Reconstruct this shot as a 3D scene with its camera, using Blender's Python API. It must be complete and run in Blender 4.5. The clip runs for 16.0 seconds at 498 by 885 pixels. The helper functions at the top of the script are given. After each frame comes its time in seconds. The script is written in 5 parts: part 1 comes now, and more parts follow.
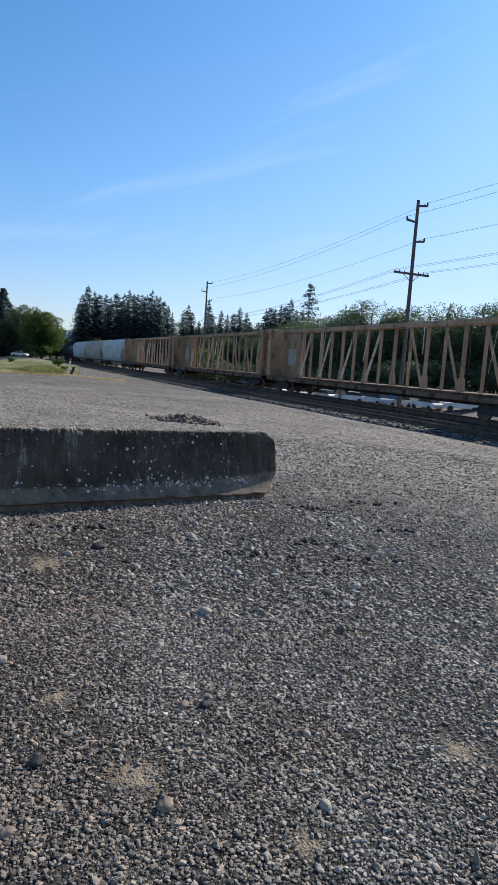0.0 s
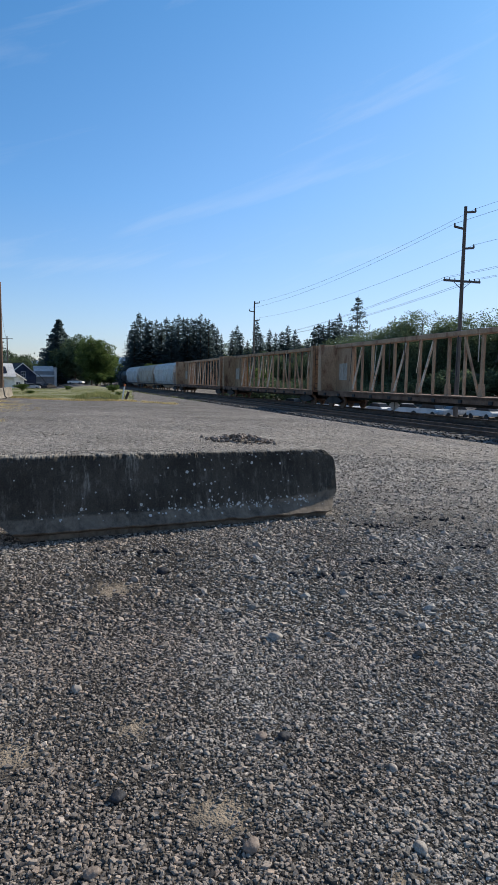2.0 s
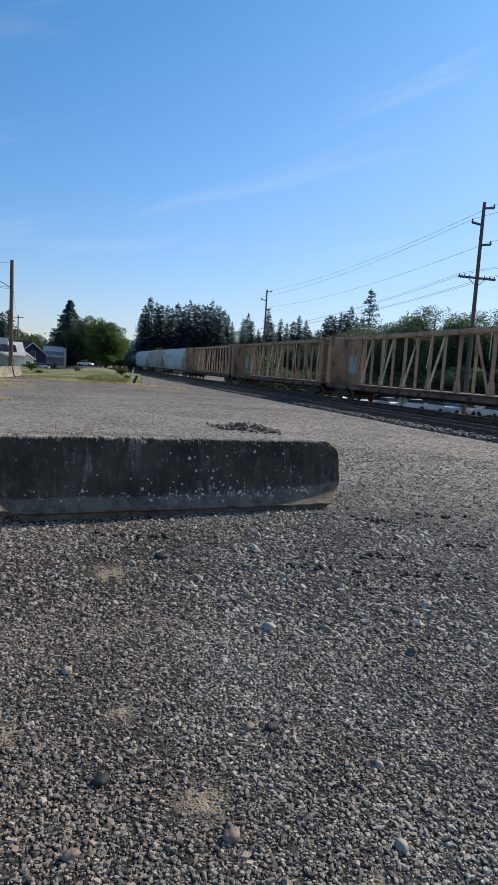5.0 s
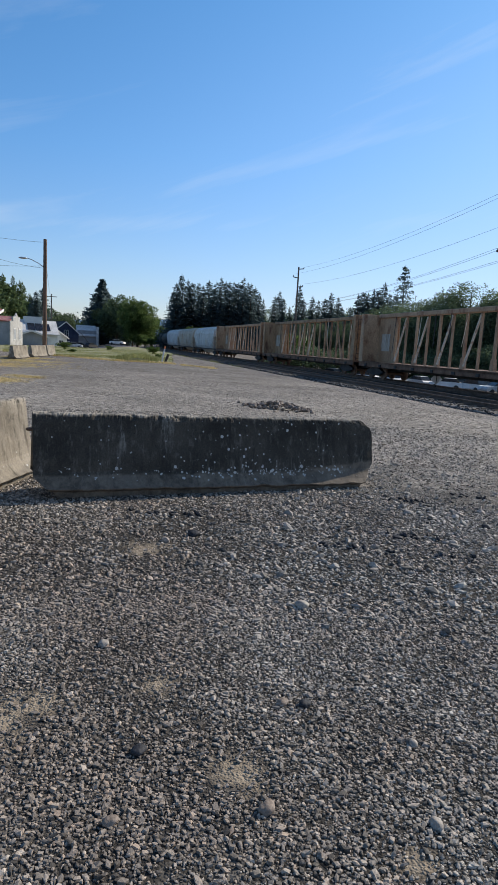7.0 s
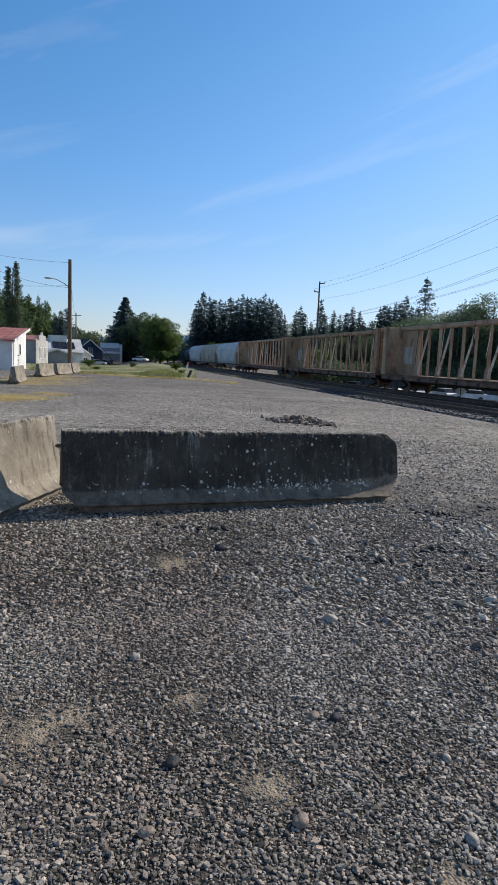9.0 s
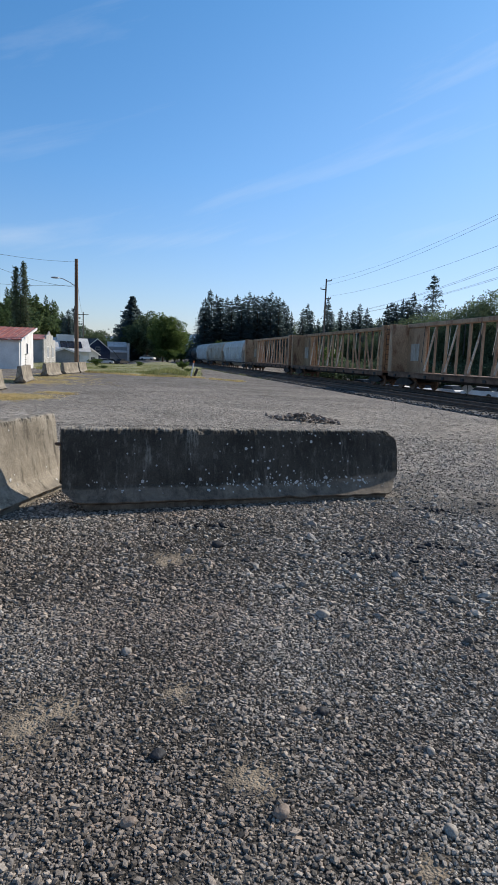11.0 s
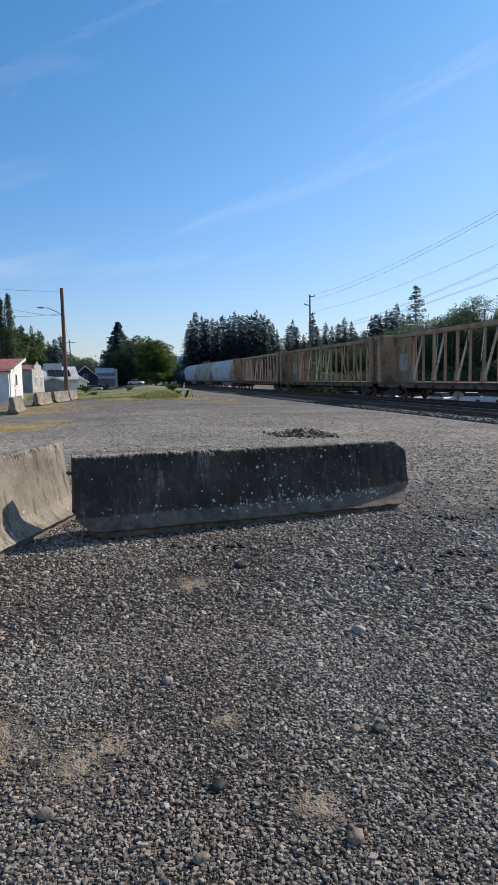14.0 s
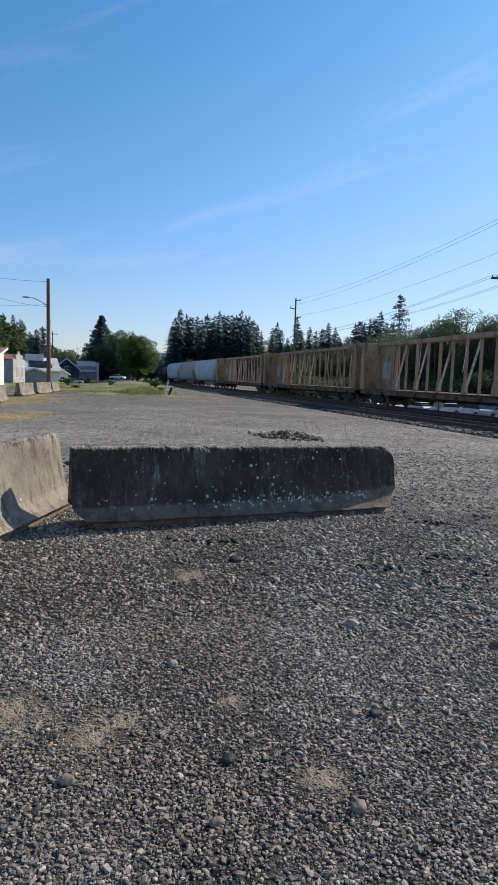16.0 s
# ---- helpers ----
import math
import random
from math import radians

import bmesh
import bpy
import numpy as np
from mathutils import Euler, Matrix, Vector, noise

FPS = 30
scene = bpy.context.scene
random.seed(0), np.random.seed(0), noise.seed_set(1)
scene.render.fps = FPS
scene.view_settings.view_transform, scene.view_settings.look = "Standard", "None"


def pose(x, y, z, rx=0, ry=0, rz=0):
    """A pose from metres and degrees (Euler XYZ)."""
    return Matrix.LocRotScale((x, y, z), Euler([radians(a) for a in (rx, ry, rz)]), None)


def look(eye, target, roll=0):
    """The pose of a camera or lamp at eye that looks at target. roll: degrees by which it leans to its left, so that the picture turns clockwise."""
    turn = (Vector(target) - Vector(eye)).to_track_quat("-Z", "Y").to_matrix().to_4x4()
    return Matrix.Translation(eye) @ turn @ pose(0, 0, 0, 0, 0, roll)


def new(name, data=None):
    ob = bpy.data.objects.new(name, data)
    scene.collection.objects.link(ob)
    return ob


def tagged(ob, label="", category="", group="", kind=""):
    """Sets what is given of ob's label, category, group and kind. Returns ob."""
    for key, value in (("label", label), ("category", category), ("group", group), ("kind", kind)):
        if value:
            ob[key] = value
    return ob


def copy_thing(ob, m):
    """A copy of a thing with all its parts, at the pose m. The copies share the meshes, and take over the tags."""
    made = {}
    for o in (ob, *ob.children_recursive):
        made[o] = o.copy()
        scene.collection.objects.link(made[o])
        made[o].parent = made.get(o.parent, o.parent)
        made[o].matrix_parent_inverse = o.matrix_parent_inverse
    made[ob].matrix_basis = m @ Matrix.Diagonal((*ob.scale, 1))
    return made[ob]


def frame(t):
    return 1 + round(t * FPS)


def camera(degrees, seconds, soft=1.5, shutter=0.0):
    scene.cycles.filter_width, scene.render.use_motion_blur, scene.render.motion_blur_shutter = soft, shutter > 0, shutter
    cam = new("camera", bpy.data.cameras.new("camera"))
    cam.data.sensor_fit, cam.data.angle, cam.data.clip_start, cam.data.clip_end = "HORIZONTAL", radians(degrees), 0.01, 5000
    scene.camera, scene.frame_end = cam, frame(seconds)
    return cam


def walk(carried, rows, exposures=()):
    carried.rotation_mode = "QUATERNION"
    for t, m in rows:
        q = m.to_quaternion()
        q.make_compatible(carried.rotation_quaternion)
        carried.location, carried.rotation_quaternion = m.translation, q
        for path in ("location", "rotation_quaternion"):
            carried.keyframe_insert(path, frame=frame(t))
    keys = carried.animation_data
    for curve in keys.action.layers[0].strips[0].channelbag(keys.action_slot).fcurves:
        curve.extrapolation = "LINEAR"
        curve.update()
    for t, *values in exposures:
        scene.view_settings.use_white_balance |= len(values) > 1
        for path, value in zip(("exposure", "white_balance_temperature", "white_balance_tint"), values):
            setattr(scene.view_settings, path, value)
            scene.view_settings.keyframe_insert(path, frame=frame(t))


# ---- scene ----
cam = camera(44.0, 16.0, soft=0.75)
PATH = [
    (0, (0.204, 0.044, 1.579), (-0.599, 1.859, 1.332), 3.8),
    (0.5, (0.165, 0.032, 1.58), (-0.74, 1.802, 1.351), 3.3),
    (1, (0.225, 0.056, 1.579), (-0.741, 1.794, 1.357), 2.3),
    (1.5, (0.227, 0.081, 1.572), (-0.759, 1.808, 1.364), 1.3),
    (2, (0.111, 0.072, 1.586), (-0.849, 1.815, 1.389), 1.0),
    (2.5, (0.073, 0.067, 1.588), (-0.873, 1.818, 1.39), 1.6),
    (3, (0.107, 0.101, 1.591), (-0.858, 1.84, 1.387), 2.2),
    (3.5, (0.167, 0.109, 1.588), (-0.82, 1.836, 1.381), 2.8),
    (4, (0.134, 0.096, 1.583), (-0.855, 1.822, 1.377), 3.2),
    (6.3, (0.12, 0.139, 1.586), (-0.847, 1.865, 1.294), 3.2),
    (6.5, (0.121, 0.135, 1.586), (-0.869, 1.847, 1.286), 3.4),
    (7, (0.097, 0.114, 1.577), (-0.954, 1.787, 1.27), 3.3),
    (7.5, (0.096, 0.09, 1.582), (-1.007, 1.731, 1.283), 2.8),
    (8, (0.09, 0.08, 1.575), (-1.044, 1.703, 1.289), 2.3),
    (8.5, (0.099, 0.079, 1.575), (-1.042, 1.7, 1.303), 2.1),
    (9, (0.098, 0.065, 1.582), (-1.02, 1.702, 1.318), 2.4),
    (9.2, (0.107, 0.069, 1.576), (-1.007, 1.71, 1.314), 2.8),
    (11.3, (0.196, 0.102, 1.58), (-0.955, 1.715, 1.31), 1.7),
    (11.5, (0.197, 0.103, 1.573), (-0.971, 1.704, 1.305), 1.6),
    (12, (0.145, 0.117, 1.588), (-1.045, 1.702, 1.318), 0.5),
    (12.5, (0.043, 0.09, 1.582), (-1.14, 1.682, 1.321), -0.7),
    (13, (-0.001, 0.051, 1.572), (-1.174, 1.653, 1.334), -1.2),
    (13.5, (0.011, 0.03, 1.576), (-1.144, 1.648, 1.359), -1.3),
    (14, (0.013, -0.001, 1.58), (-1.107, 1.642, 1.368), -1.1),
    (14.5, (0.003, -0.088, 1.575), (-1.081, 1.58, 1.365), -0.7),
    (15, (-0.004, -0.192, 1.571), (-1.07, 1.488, 1.366), 0.0),
    (15.5, (-0.023, -0.223, 1.572), (-1.083, 1.461, 1.369), 1.0),
    (16, (-0.047, -0.233, 1.574), (-1.11, 1.448, 1.365), 1.7),
]
walk(cam, [(t, look(eye, target, roll)) for t, eye, target, roll in PATH], exposures=[(0, 0.13), (0.5, 0.12), (1.0, 0.08), (1.5, 0.04), (16.0, 0.04)])

# ---- world, sun, exposure ----
SUN_WAY = Vector((0.36, 0.933, 0.63)).normalized()
world = bpy.data.worlds.new("sky")
scene.world = world
world.use_nodes = True
wn = world.node_tree
wn.nodes.clear()
w_out = wn.nodes.new("ShaderNodeOutputWorld")
w_bg = wn.nodes.new("ShaderNodeBackground")
w_sky = wn.nodes.new("ShaderNodeTexSky")
w_sky.sky_type = "NISHITA"
w_sky.sun_disc = False
w_sky.sun_elevation = math.asin(SUN_WAY.z)
w_sky.sun_rotation = math.atan2(SUN_WAY.x, SUN_WAY.y)
w_sky.air_density = 1.0
w_sky.dust_density = 0.42
w_sky.ozone_density = 1.5
# thin cirrus streaks that climb to the east, and a paler band of haze low down
w_co = wn.nodes.new("ShaderNodeTexCoord")
w_sep = wn.nodes.new("ShaderNodeSeparateXYZ")
wn.links.new(w_co.outputs["Generated"], w_sep.inputs["Vector"])


def w_math(op, a, b=0.0):
    n = wn.nodes.new("ShaderNodeMath")
    n.operation = op
    for i, v in enumerate((a, b)):
        if isinstance(v, (int, float)):
            n.inputs[i].default_value = v
        else:
            wn.links.new(v, n.inputs[i])
    return n.outputs[0]


w_az = w_math("ARCTAN2", w_sep.outputs["X"], w_sep.outputs["Y"])
w_el = w_math("ARCSINE", w_sep.outputs["Z"])
w_comb = wn.nodes.new("ShaderNodeCombineXYZ")
wn.links.new(w_math("MULTIPLY", w_az, 1.9), w_comb.inputs["X"])
wn.links.new(w_math("MULTIPLY", w_math("SUBTRACT", w_el, w_math("MULTIPLY", w_az, 0.33)), 15.0), w_comb.inputs["Y"])
w_noise = wn.nodes.new("ShaderNodeTexNoise")
w_noise.inputs["Scale"].default_value = 0.9
w_noise.inputs["Detail"].default_value = 7
w_noise.inputs["Roughness"].default_value = 0.6
w_noise.inputs["Distortion"].default_value = 0.4
w_ramp = wn.nodes.new("ShaderNodeValToRGB")
w_ramp.color_ramp.elements[0].position, w_ramp.color_ramp.elements[1].position = 0.56, 0.84
w_ramp.color_ramp.elements[0].color, w_ramp.color_ramp.elements[1].color = (0, 0, 0, 1), (0.19, 0.19, 0.19, 1)
w_mix = wn.nodes.new("ShaderNodeMixRGB")
w_mix.inputs["Color2"].default_value = (7.6, 7.8, 8.0, 1)
wn.links.new(w_comb.outputs["Vector"], w_noise.inputs["Vector"])


def w_streak(height, slope, width, amount):
    """A long wisp that follows a slanting line across the western sky."""
    line = w_math("ADD", w_math("MULTIPLY", w_math("ADD", w_az, 0.853), slope), height)
    off = w_math("DIVIDE", w_math("SUBTRACT", w_el, line), width)
    return w_math("MULTIPLY", w_math("DIVIDE", 1.0, w_math("ADD", 1.0, w_math("MULTIPLY", off, off))), amount)


w_cloud = w_math("SUBTRACT", w_noise.outputs["Fac"], 0.05)
for streak in ((0.199, 0.235, 0.014, 0.15), (0.168, 0.06, 0.011, 0.09), (0.262, 0.23, 0.05, 0.05)):
    w_cloud = w_math("ADD", w_cloud, w_streak(*streak))
wn.links.new(w_cloud, w_ramp.inputs["Fac"])
wn.links.new(w_ramp.outputs["Color"], w_mix.inputs["Fac"])
w_grade = wn.nodes.new("ShaderNodeMapRange")
w_grade.inputs["From Min"].default_value, w_grade.inputs["From Max"].default_value = 0.0, 0.75
wn.links.new(w_sep.outputs["Z"], w_grade.inputs["Value"])
w_air = wn.nodes.new("ShaderNodeValToRGB")
w_air.color_ramp.elements.new(0.4)
w_air.color_ramp.elements.new(0.7)
w_air.color_ramp.elements.new(0.14)
for el, (p, c) in zip(w_air.color_ramp.elements, ((0.0, (0.86, 0.86, 1.1)), (0.15, (0.77, 0.93, 1.19)), (0.36, (0.62, 1.0, 1.33)), (0.7, (0.51, 1.04, 1.38)), (1.0, (0.62, 0.76, 0.88)))):
    el.position, el.color = p, (*c, 1)
wn.links.new(w_grade.outputs["Result"], w_air.inputs["Fac"])
w_tint = wn.nodes.new("ShaderNodeMixRGB")
w_tint.blend_type = "MULTIPLY"
w_tint.inputs["Fac"].default_value = 1.0
wn.links.new(w_sky.outputs["Color"], w_tint.inputs["Color1"])
wn.links.new(w_air.outputs["Color"], w_tint.inputs["Color2"])
# pale haze that thickens smoothly towards the sun's side
w_near = wn.nodes.new("ShaderNodeMapRange")
w_near.interpolation_type = "SMOOTHSTEP"
w_near.inputs["From Min"].default_value, w_near.inputs["From Max"].default_value = -1.0, 0.37
w_near.inputs["To Max"].default_value = 0.62
wn.links.new(w_az, w_near.inputs["Value"])
w_low = wn.nodes.new("ShaderNodeMapRange")
w_low.interpolation_type = "SMOOTHSTEP"
w_low.inputs["From Min"].default_value, w_low.inputs["From Max"].default_value = 0.75, 0.05
wn.links.new(w_el, w_low.inputs["Value"])
w_haze = wn.nodes.new("ShaderNodeMixRGB")
w_haze.inputs["Color2"].default_value = (4.0, 5.1, 7.0, 1)
wn.links.new(w_math("MULTIPLY", w_near.outputs["Result"], w_low.outputs["Result"]), w_haze.inputs["Fac"])
wn.links.new(w_tint.outputs["Color"], w_haze.inputs["Color1"])
wn.links.new(w_haze.outputs["Color"], w_mix.inputs["Color1"])
wn.links.new(w_mix.outputs["Color"], w_bg.inputs["Color"])
w_bg.inputs["Strength"].default_value = 0.12
wn.links.new(w_bg.outputs["Background"], w_out.inputs["Surface"])
sun = new("sun", bpy.data.lights.new("sun", "SUN"))
sun.data.energy, sun.data.angle, sun.data.color = 5.0, radians(0.55), (1.0, 0.91, 0.79)
sun.matrix_world = look((0, 0, 40), Vector((0, 0, 40)) - SUN_WAY)


# ---- materials ----
def mat(name, a, b, rough=0.85, scale=3.0, fine=40.0, bump=0.3, metal=0.0, c=None, cut=(0.35, 0.65), stretch=(1, 1, 1), fine_amount=0.35, random_tint=0.0, dist=0.02, through_light=0.0):
    """Two-scale surface: broad mottling from a to b, fine grain over it, optional third colour in patches, relief."""
    m = bpy.data.materials.new(name)
    m.use_nodes = True
    nt = m.node_tree
    bsdf = nt.nodes["Principled BSDF"]
    bsdf.inputs["Roughness"].default_value, bsdf.inputs["Metallic"].default_value = rough, metal
    bsdf.inputs["Specular IOR Level"].default_value = 0.3
    co = nt.nodes.new("ShaderNodeTexCoord")
    mp = nt.nodes.new("ShaderNodeMapping")
    mp.inputs["Scale"].default_value = stretch
    nt.links.new(co.outputs["Object"], mp.inputs["Vector"])

    def noise_node(s, detail):
        n = nt.nodes.new("ShaderNodeTexNoise")
        n.inputs["Scale"].default_value, n.inputs["Detail"].default_value = s, detail
        nt.links.new(mp.outputs["Vector"], n.inputs["Vector"])
        return n

    broad, grain = noise_node(scale, 5), noise_node(fine, 4)
    ramp = nt.nodes.new("ShaderNodeValToRGB")
    ramp.color_ramp.elements[0].position, ramp.color_ramp.elements[1].position = cut
    ramp.color_ramp.elements[0].color, ramp.color_ramp.elements[1].color = (*a, 1), (*b, 1)
    nt.links.new(broad.outputs["Fac"], ramp.inputs["Fac"])
    colour = ramp.outputs["Color"]
    if c:
        patch = noise_node(scale * 2.7, 6)
        pr = nt.nodes.new("ShaderNodeValToRGB")
        pr.color_ramp.elements[0].position, pr.color_ramp.elements[1].position = 0.54, 0.66
        nt.links.new(patch.outputs["Fac"], pr.inputs["Fac"])
        mx = nt.nodes.new("ShaderNodeMixRGB")
        mx.inputs["Color2"].default_value = (*c, 1)
        nt.links.new(pr.outputs["Color"], mx.inputs["Fac"])
        nt.links.new(colour, mx.inputs["Color1"])
        colour = mx.outputs["Color"]
    gr = nt.nodes.new("ShaderNodeValToRGB")
    gr.color_ramp.elements[0].position, gr.color_ramp.elements[1].position = 0.3, 0.7
    gr.color_ramp.elements[0].color = (1 - fine_amount,) * 3 + (1,)
    gr.color_ramp.elements[1].color = (1 + fine_amount * 0.5,) * 3 + (1,)
    nt.links.new(grain.outputs["Fac"], gr.inputs["Fac"])
    mul = nt.nodes.new("ShaderNodeMixRGB")
    mul.blend_type = "MULTIPLY"
    mul.inputs["Fac"].default_value = 1.0
    nt.links.new(colour, mul.inputs["Color1"])
    nt.links.new(gr.outputs["Color"], mul.inputs["Color2"])
    colour = mul.outputs["Color"]
    if random_tint:
        geo = nt.nodes.new("ShaderNodeNewGeometry")
        hs = nt.nodes.new("ShaderNodeHueSaturation")
        mr = nt.nodes.new("ShaderNodeMapRange")
        mr.inputs["To Min"].default_value, mr.inputs["To Max"].default_value = 1 - random_tint, 1 + random_tint
        nt.links.new(geo.outputs["Random Per Island"], mr.inputs["Value"])
        nt.links.new(mr.outputs["Result"], hs.inputs["Value"])
        nt.links.new(colour, hs.inputs["Color"])
        colour = hs.outputs["Color"]
    nt.links.new(colour, bsdf.inputs["Base Color"])
    if bump:
        bp = nt.nodes.new("ShaderNodeBump")
        bp.inputs["Strength"].default_value, bp.inputs["Distance"].default_value = bump, dist
        nt.links.new(grain.outputs["Fac"], bp.inputs["Height"])
        nt.links.new(bp.outputs["Normal"], bsdf.inputs["Normal"])
    if through_light:
        tr = nt.nodes.new("ShaderNodeBsdfTranslucent")
        nt.links.new(colour, tr.inputs["Color"])
        ms = nt.nodes.new("ShaderNodeMixShader")
        ms.inputs["Fac"].default_value = through_light
        nt.links.new(bsdf.outputs["BSDF"], ms.inputs[1])
        nt.links.new(tr.outputs["BSDF"], ms.inputs[2])
        nt.links.new(ms.outputs["Shader"], nt.nodes["Material Output"].inputs["Surface"])
    return m


def stone_material(name, tones):
    """Each stone its own tone, with speckle."""
    m = mat(name, (0.8, 0.8, 0.8), (1.1, 1.08, 1.04), 0.7, 30, 160, 0.15, fine_amount=0.3)
    nt = m.node_tree
    bsdf = nt.nodes["Principled BSDF"]
    src = bsdf.inputs["Base Color"].links[0].from_socket
    geo = nt.nodes.new("ShaderNodeNewGeometry")
    ramp = nt.nodes.new("ShaderNodeValToRGB")
    e = ramp.color_ramp.elements
    while len(e) < len(tones):
        e.new(0.5)
    for el, (p, c) in zip(e, tones):
        el.position, el.color = p, (*c, 1)
    nt.links.new(geo.outputs["Random Per Island"], ramp.inputs["Fac"])
    mul = nt.nodes.new("ShaderNodeMixRGB")
    mul.blend_type = "MULTIPLY"
    mul.inputs["Fac"].default_value = 1.0
    nt.links.new(ramp.outputs["Color"], mul.inputs["Color1"])
    nt.links.new(src, mul.inputs["Color2"])
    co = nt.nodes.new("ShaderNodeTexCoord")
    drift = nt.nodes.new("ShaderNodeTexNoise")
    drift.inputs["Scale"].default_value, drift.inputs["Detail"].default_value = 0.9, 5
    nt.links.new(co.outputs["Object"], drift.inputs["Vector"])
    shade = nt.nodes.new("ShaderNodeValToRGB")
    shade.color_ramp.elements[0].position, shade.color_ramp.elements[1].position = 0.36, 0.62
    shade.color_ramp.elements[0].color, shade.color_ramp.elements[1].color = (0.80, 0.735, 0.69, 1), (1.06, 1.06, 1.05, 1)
    # a browner, darker stretch near the end of the pale barrier
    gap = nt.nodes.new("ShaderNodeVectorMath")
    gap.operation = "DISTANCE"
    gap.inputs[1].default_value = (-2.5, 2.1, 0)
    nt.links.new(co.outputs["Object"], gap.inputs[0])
    tone_shift = nt.nodes.new("ShaderNodeMapRange")
    tone_shift.inputs["From Min"].default_value, tone_shift.inputs["From Max"].default_value = 0.4, 2.6
    tone_shift.inputs["To Min"].default_value, tone_shift.inputs["To Max"].default_value = -0.16, 0.03
    nt.links.new(gap.outputs["Value"], tone_shift.inputs["Value"])
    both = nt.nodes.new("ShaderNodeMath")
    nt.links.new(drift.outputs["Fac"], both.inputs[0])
    nt.links.new(tone_shift.outputs["Result"], both.inputs[1])
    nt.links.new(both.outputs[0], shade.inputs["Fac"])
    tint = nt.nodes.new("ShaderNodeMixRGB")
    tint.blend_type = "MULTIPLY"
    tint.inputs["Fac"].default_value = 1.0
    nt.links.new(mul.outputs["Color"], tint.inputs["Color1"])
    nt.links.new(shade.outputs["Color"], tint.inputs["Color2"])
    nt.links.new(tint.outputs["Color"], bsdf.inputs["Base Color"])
    return m


def gravel_material():
    """Crushed grey gravel with brown fines, worn dirt patches and a dry grassy verge further out."""
    m = bpy.data.materials.new("gravel_ground")
    m.use_nodes = True
    nt = m.node_tree
    N, L = nt.nodes.new, nt.links.new
    bsdf = nt.nodes["Principled BSDF"]
    bsdf.inputs["Roughness"].default_value = 0.95
    bsdf.inputs["Specular IOR Level"].default_value = 0.15
    co = N("ShaderNodeTexCoord")

    def tex(kind, **inputs):
        n = N(kind)
        for key, value in inputs.items():
            n.inputs[key].default_value = value
        L(co.outputs["Object"], n.inputs["Vector"])
        return n

    def ramp(src, p0, c0, p1, c1):
        r = N("ShaderNodeValToRGB")
        e = r.color_ramp.elements
        e[0].position, e[1].position, e[0].color, e[1].color = p0, p1, (*c0, 1), (*c1, 1)
        L(src, r.inputs["Fac"])
        return r.outputs["Color"]

    def mix(fac, a, b, blend="MIX"):
        x = N("ShaderNodeMixRGB")
        x.blend_type = blend
        for sock, v in (("Fac", fac), ("Color1", a), ("Color2", b)):
            if isinstance(v, (int, float)):
                x.inputs[sock].default_value = v
            elif isinstance(v, tuple):
                x.inputs[sock].default_value = (*v, 1)
            else:
                L(v, x.inputs[sock])
        return x.outputs["Color"]

    pebble = tex("ShaderNodeTexVoronoi", Scale=95.0)
    pebble_b = tex("ShaderNodeTexNoise", Scale=26.0, Detail=6.0)
    grain = tex("ShaderNodeTexNoise", Scale=60.0, Detail=5.0)
    broad = tex("ShaderNodeTexNoise", Scale=0.33, Detail=7.0, Roughness=0.62)
    mid = tex("ShaderNodeTexNoise", Scale=1.7, Detail=6.0, Roughness=0.6)
    lanes = N("ShaderNodeTexNoise")
    lane_map = N("ShaderNodeMapping")
    lane_map.inputs["Rotation"].default_value = (0, 0, radians(42))
    lane_map.inputs["Scale"].default_value = (0.05, 0.6, 1)
    L(co.outputs["Object"], lane_map.inputs["Vector"])
    L(lane_map.outputs["Vector"], lanes.inputs["Vector"])
    lanes.inputs["Scale"].default_value, lanes.inputs["Detail"].default_value = 1.0, 5
    sep = N("ShaderNodeSeparateColor")
    L(pebble.outputs["Color"], sep.inputs["Color"])
    stone = ramp(sep.outputs[0], 0.0, STONE_DARK, 1.0, STONE_LIGHT)
    stone = mix(ramp(mid.outputs["Fac"], 0.52, (0, 0, 0), 0.70, (0.75,) * 3), stone, FINES)
    stone = mix(ramp(lanes.outputs["Fac"], 0.48, (0, 0, 0), 0.72, (0.5,) * 3), stone, tuple(v * 1.12 for v in FINES))
    stone = mix(1.0, stone, ramp(broad.outputs["Fac"], 0.3, (0.72,) * 3, 0.7, (1.2,) * 3), "MULTIPLY")
    stone = mix(1.0, stone, ramp(grain.outputs["Fac"], 0.3, (0.75,) * 3, 0.7, (1.2,) * 3), "MULTIPLY")
    lumps = tex("ShaderNodeTexNoise", Scale=7.0, Detail=7.0, Roughness=0.7)
    stone = mix(1.0, stone, ramp(lumps.outputs["Fac"], 0.36, (0.42,) * 3, 0.64, (1.55,) * 3), "MULTIPLY")
    # dark fines under the near loose stones, with gap shade painted in, ragged border
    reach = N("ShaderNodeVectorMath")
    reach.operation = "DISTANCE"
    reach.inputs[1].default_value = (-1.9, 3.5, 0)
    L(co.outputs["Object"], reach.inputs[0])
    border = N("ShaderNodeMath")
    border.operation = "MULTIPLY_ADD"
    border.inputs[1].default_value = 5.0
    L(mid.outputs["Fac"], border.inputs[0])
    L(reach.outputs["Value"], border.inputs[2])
    gap_shade = mix(1.0, GAP_SHADE, ramp(grain.outputs["Fac"], 0.3, (0.6,) * 3, 0.7, (1.4,) * 3), "MULTIPLY")
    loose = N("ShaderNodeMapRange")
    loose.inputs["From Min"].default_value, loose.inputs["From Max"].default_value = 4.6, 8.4
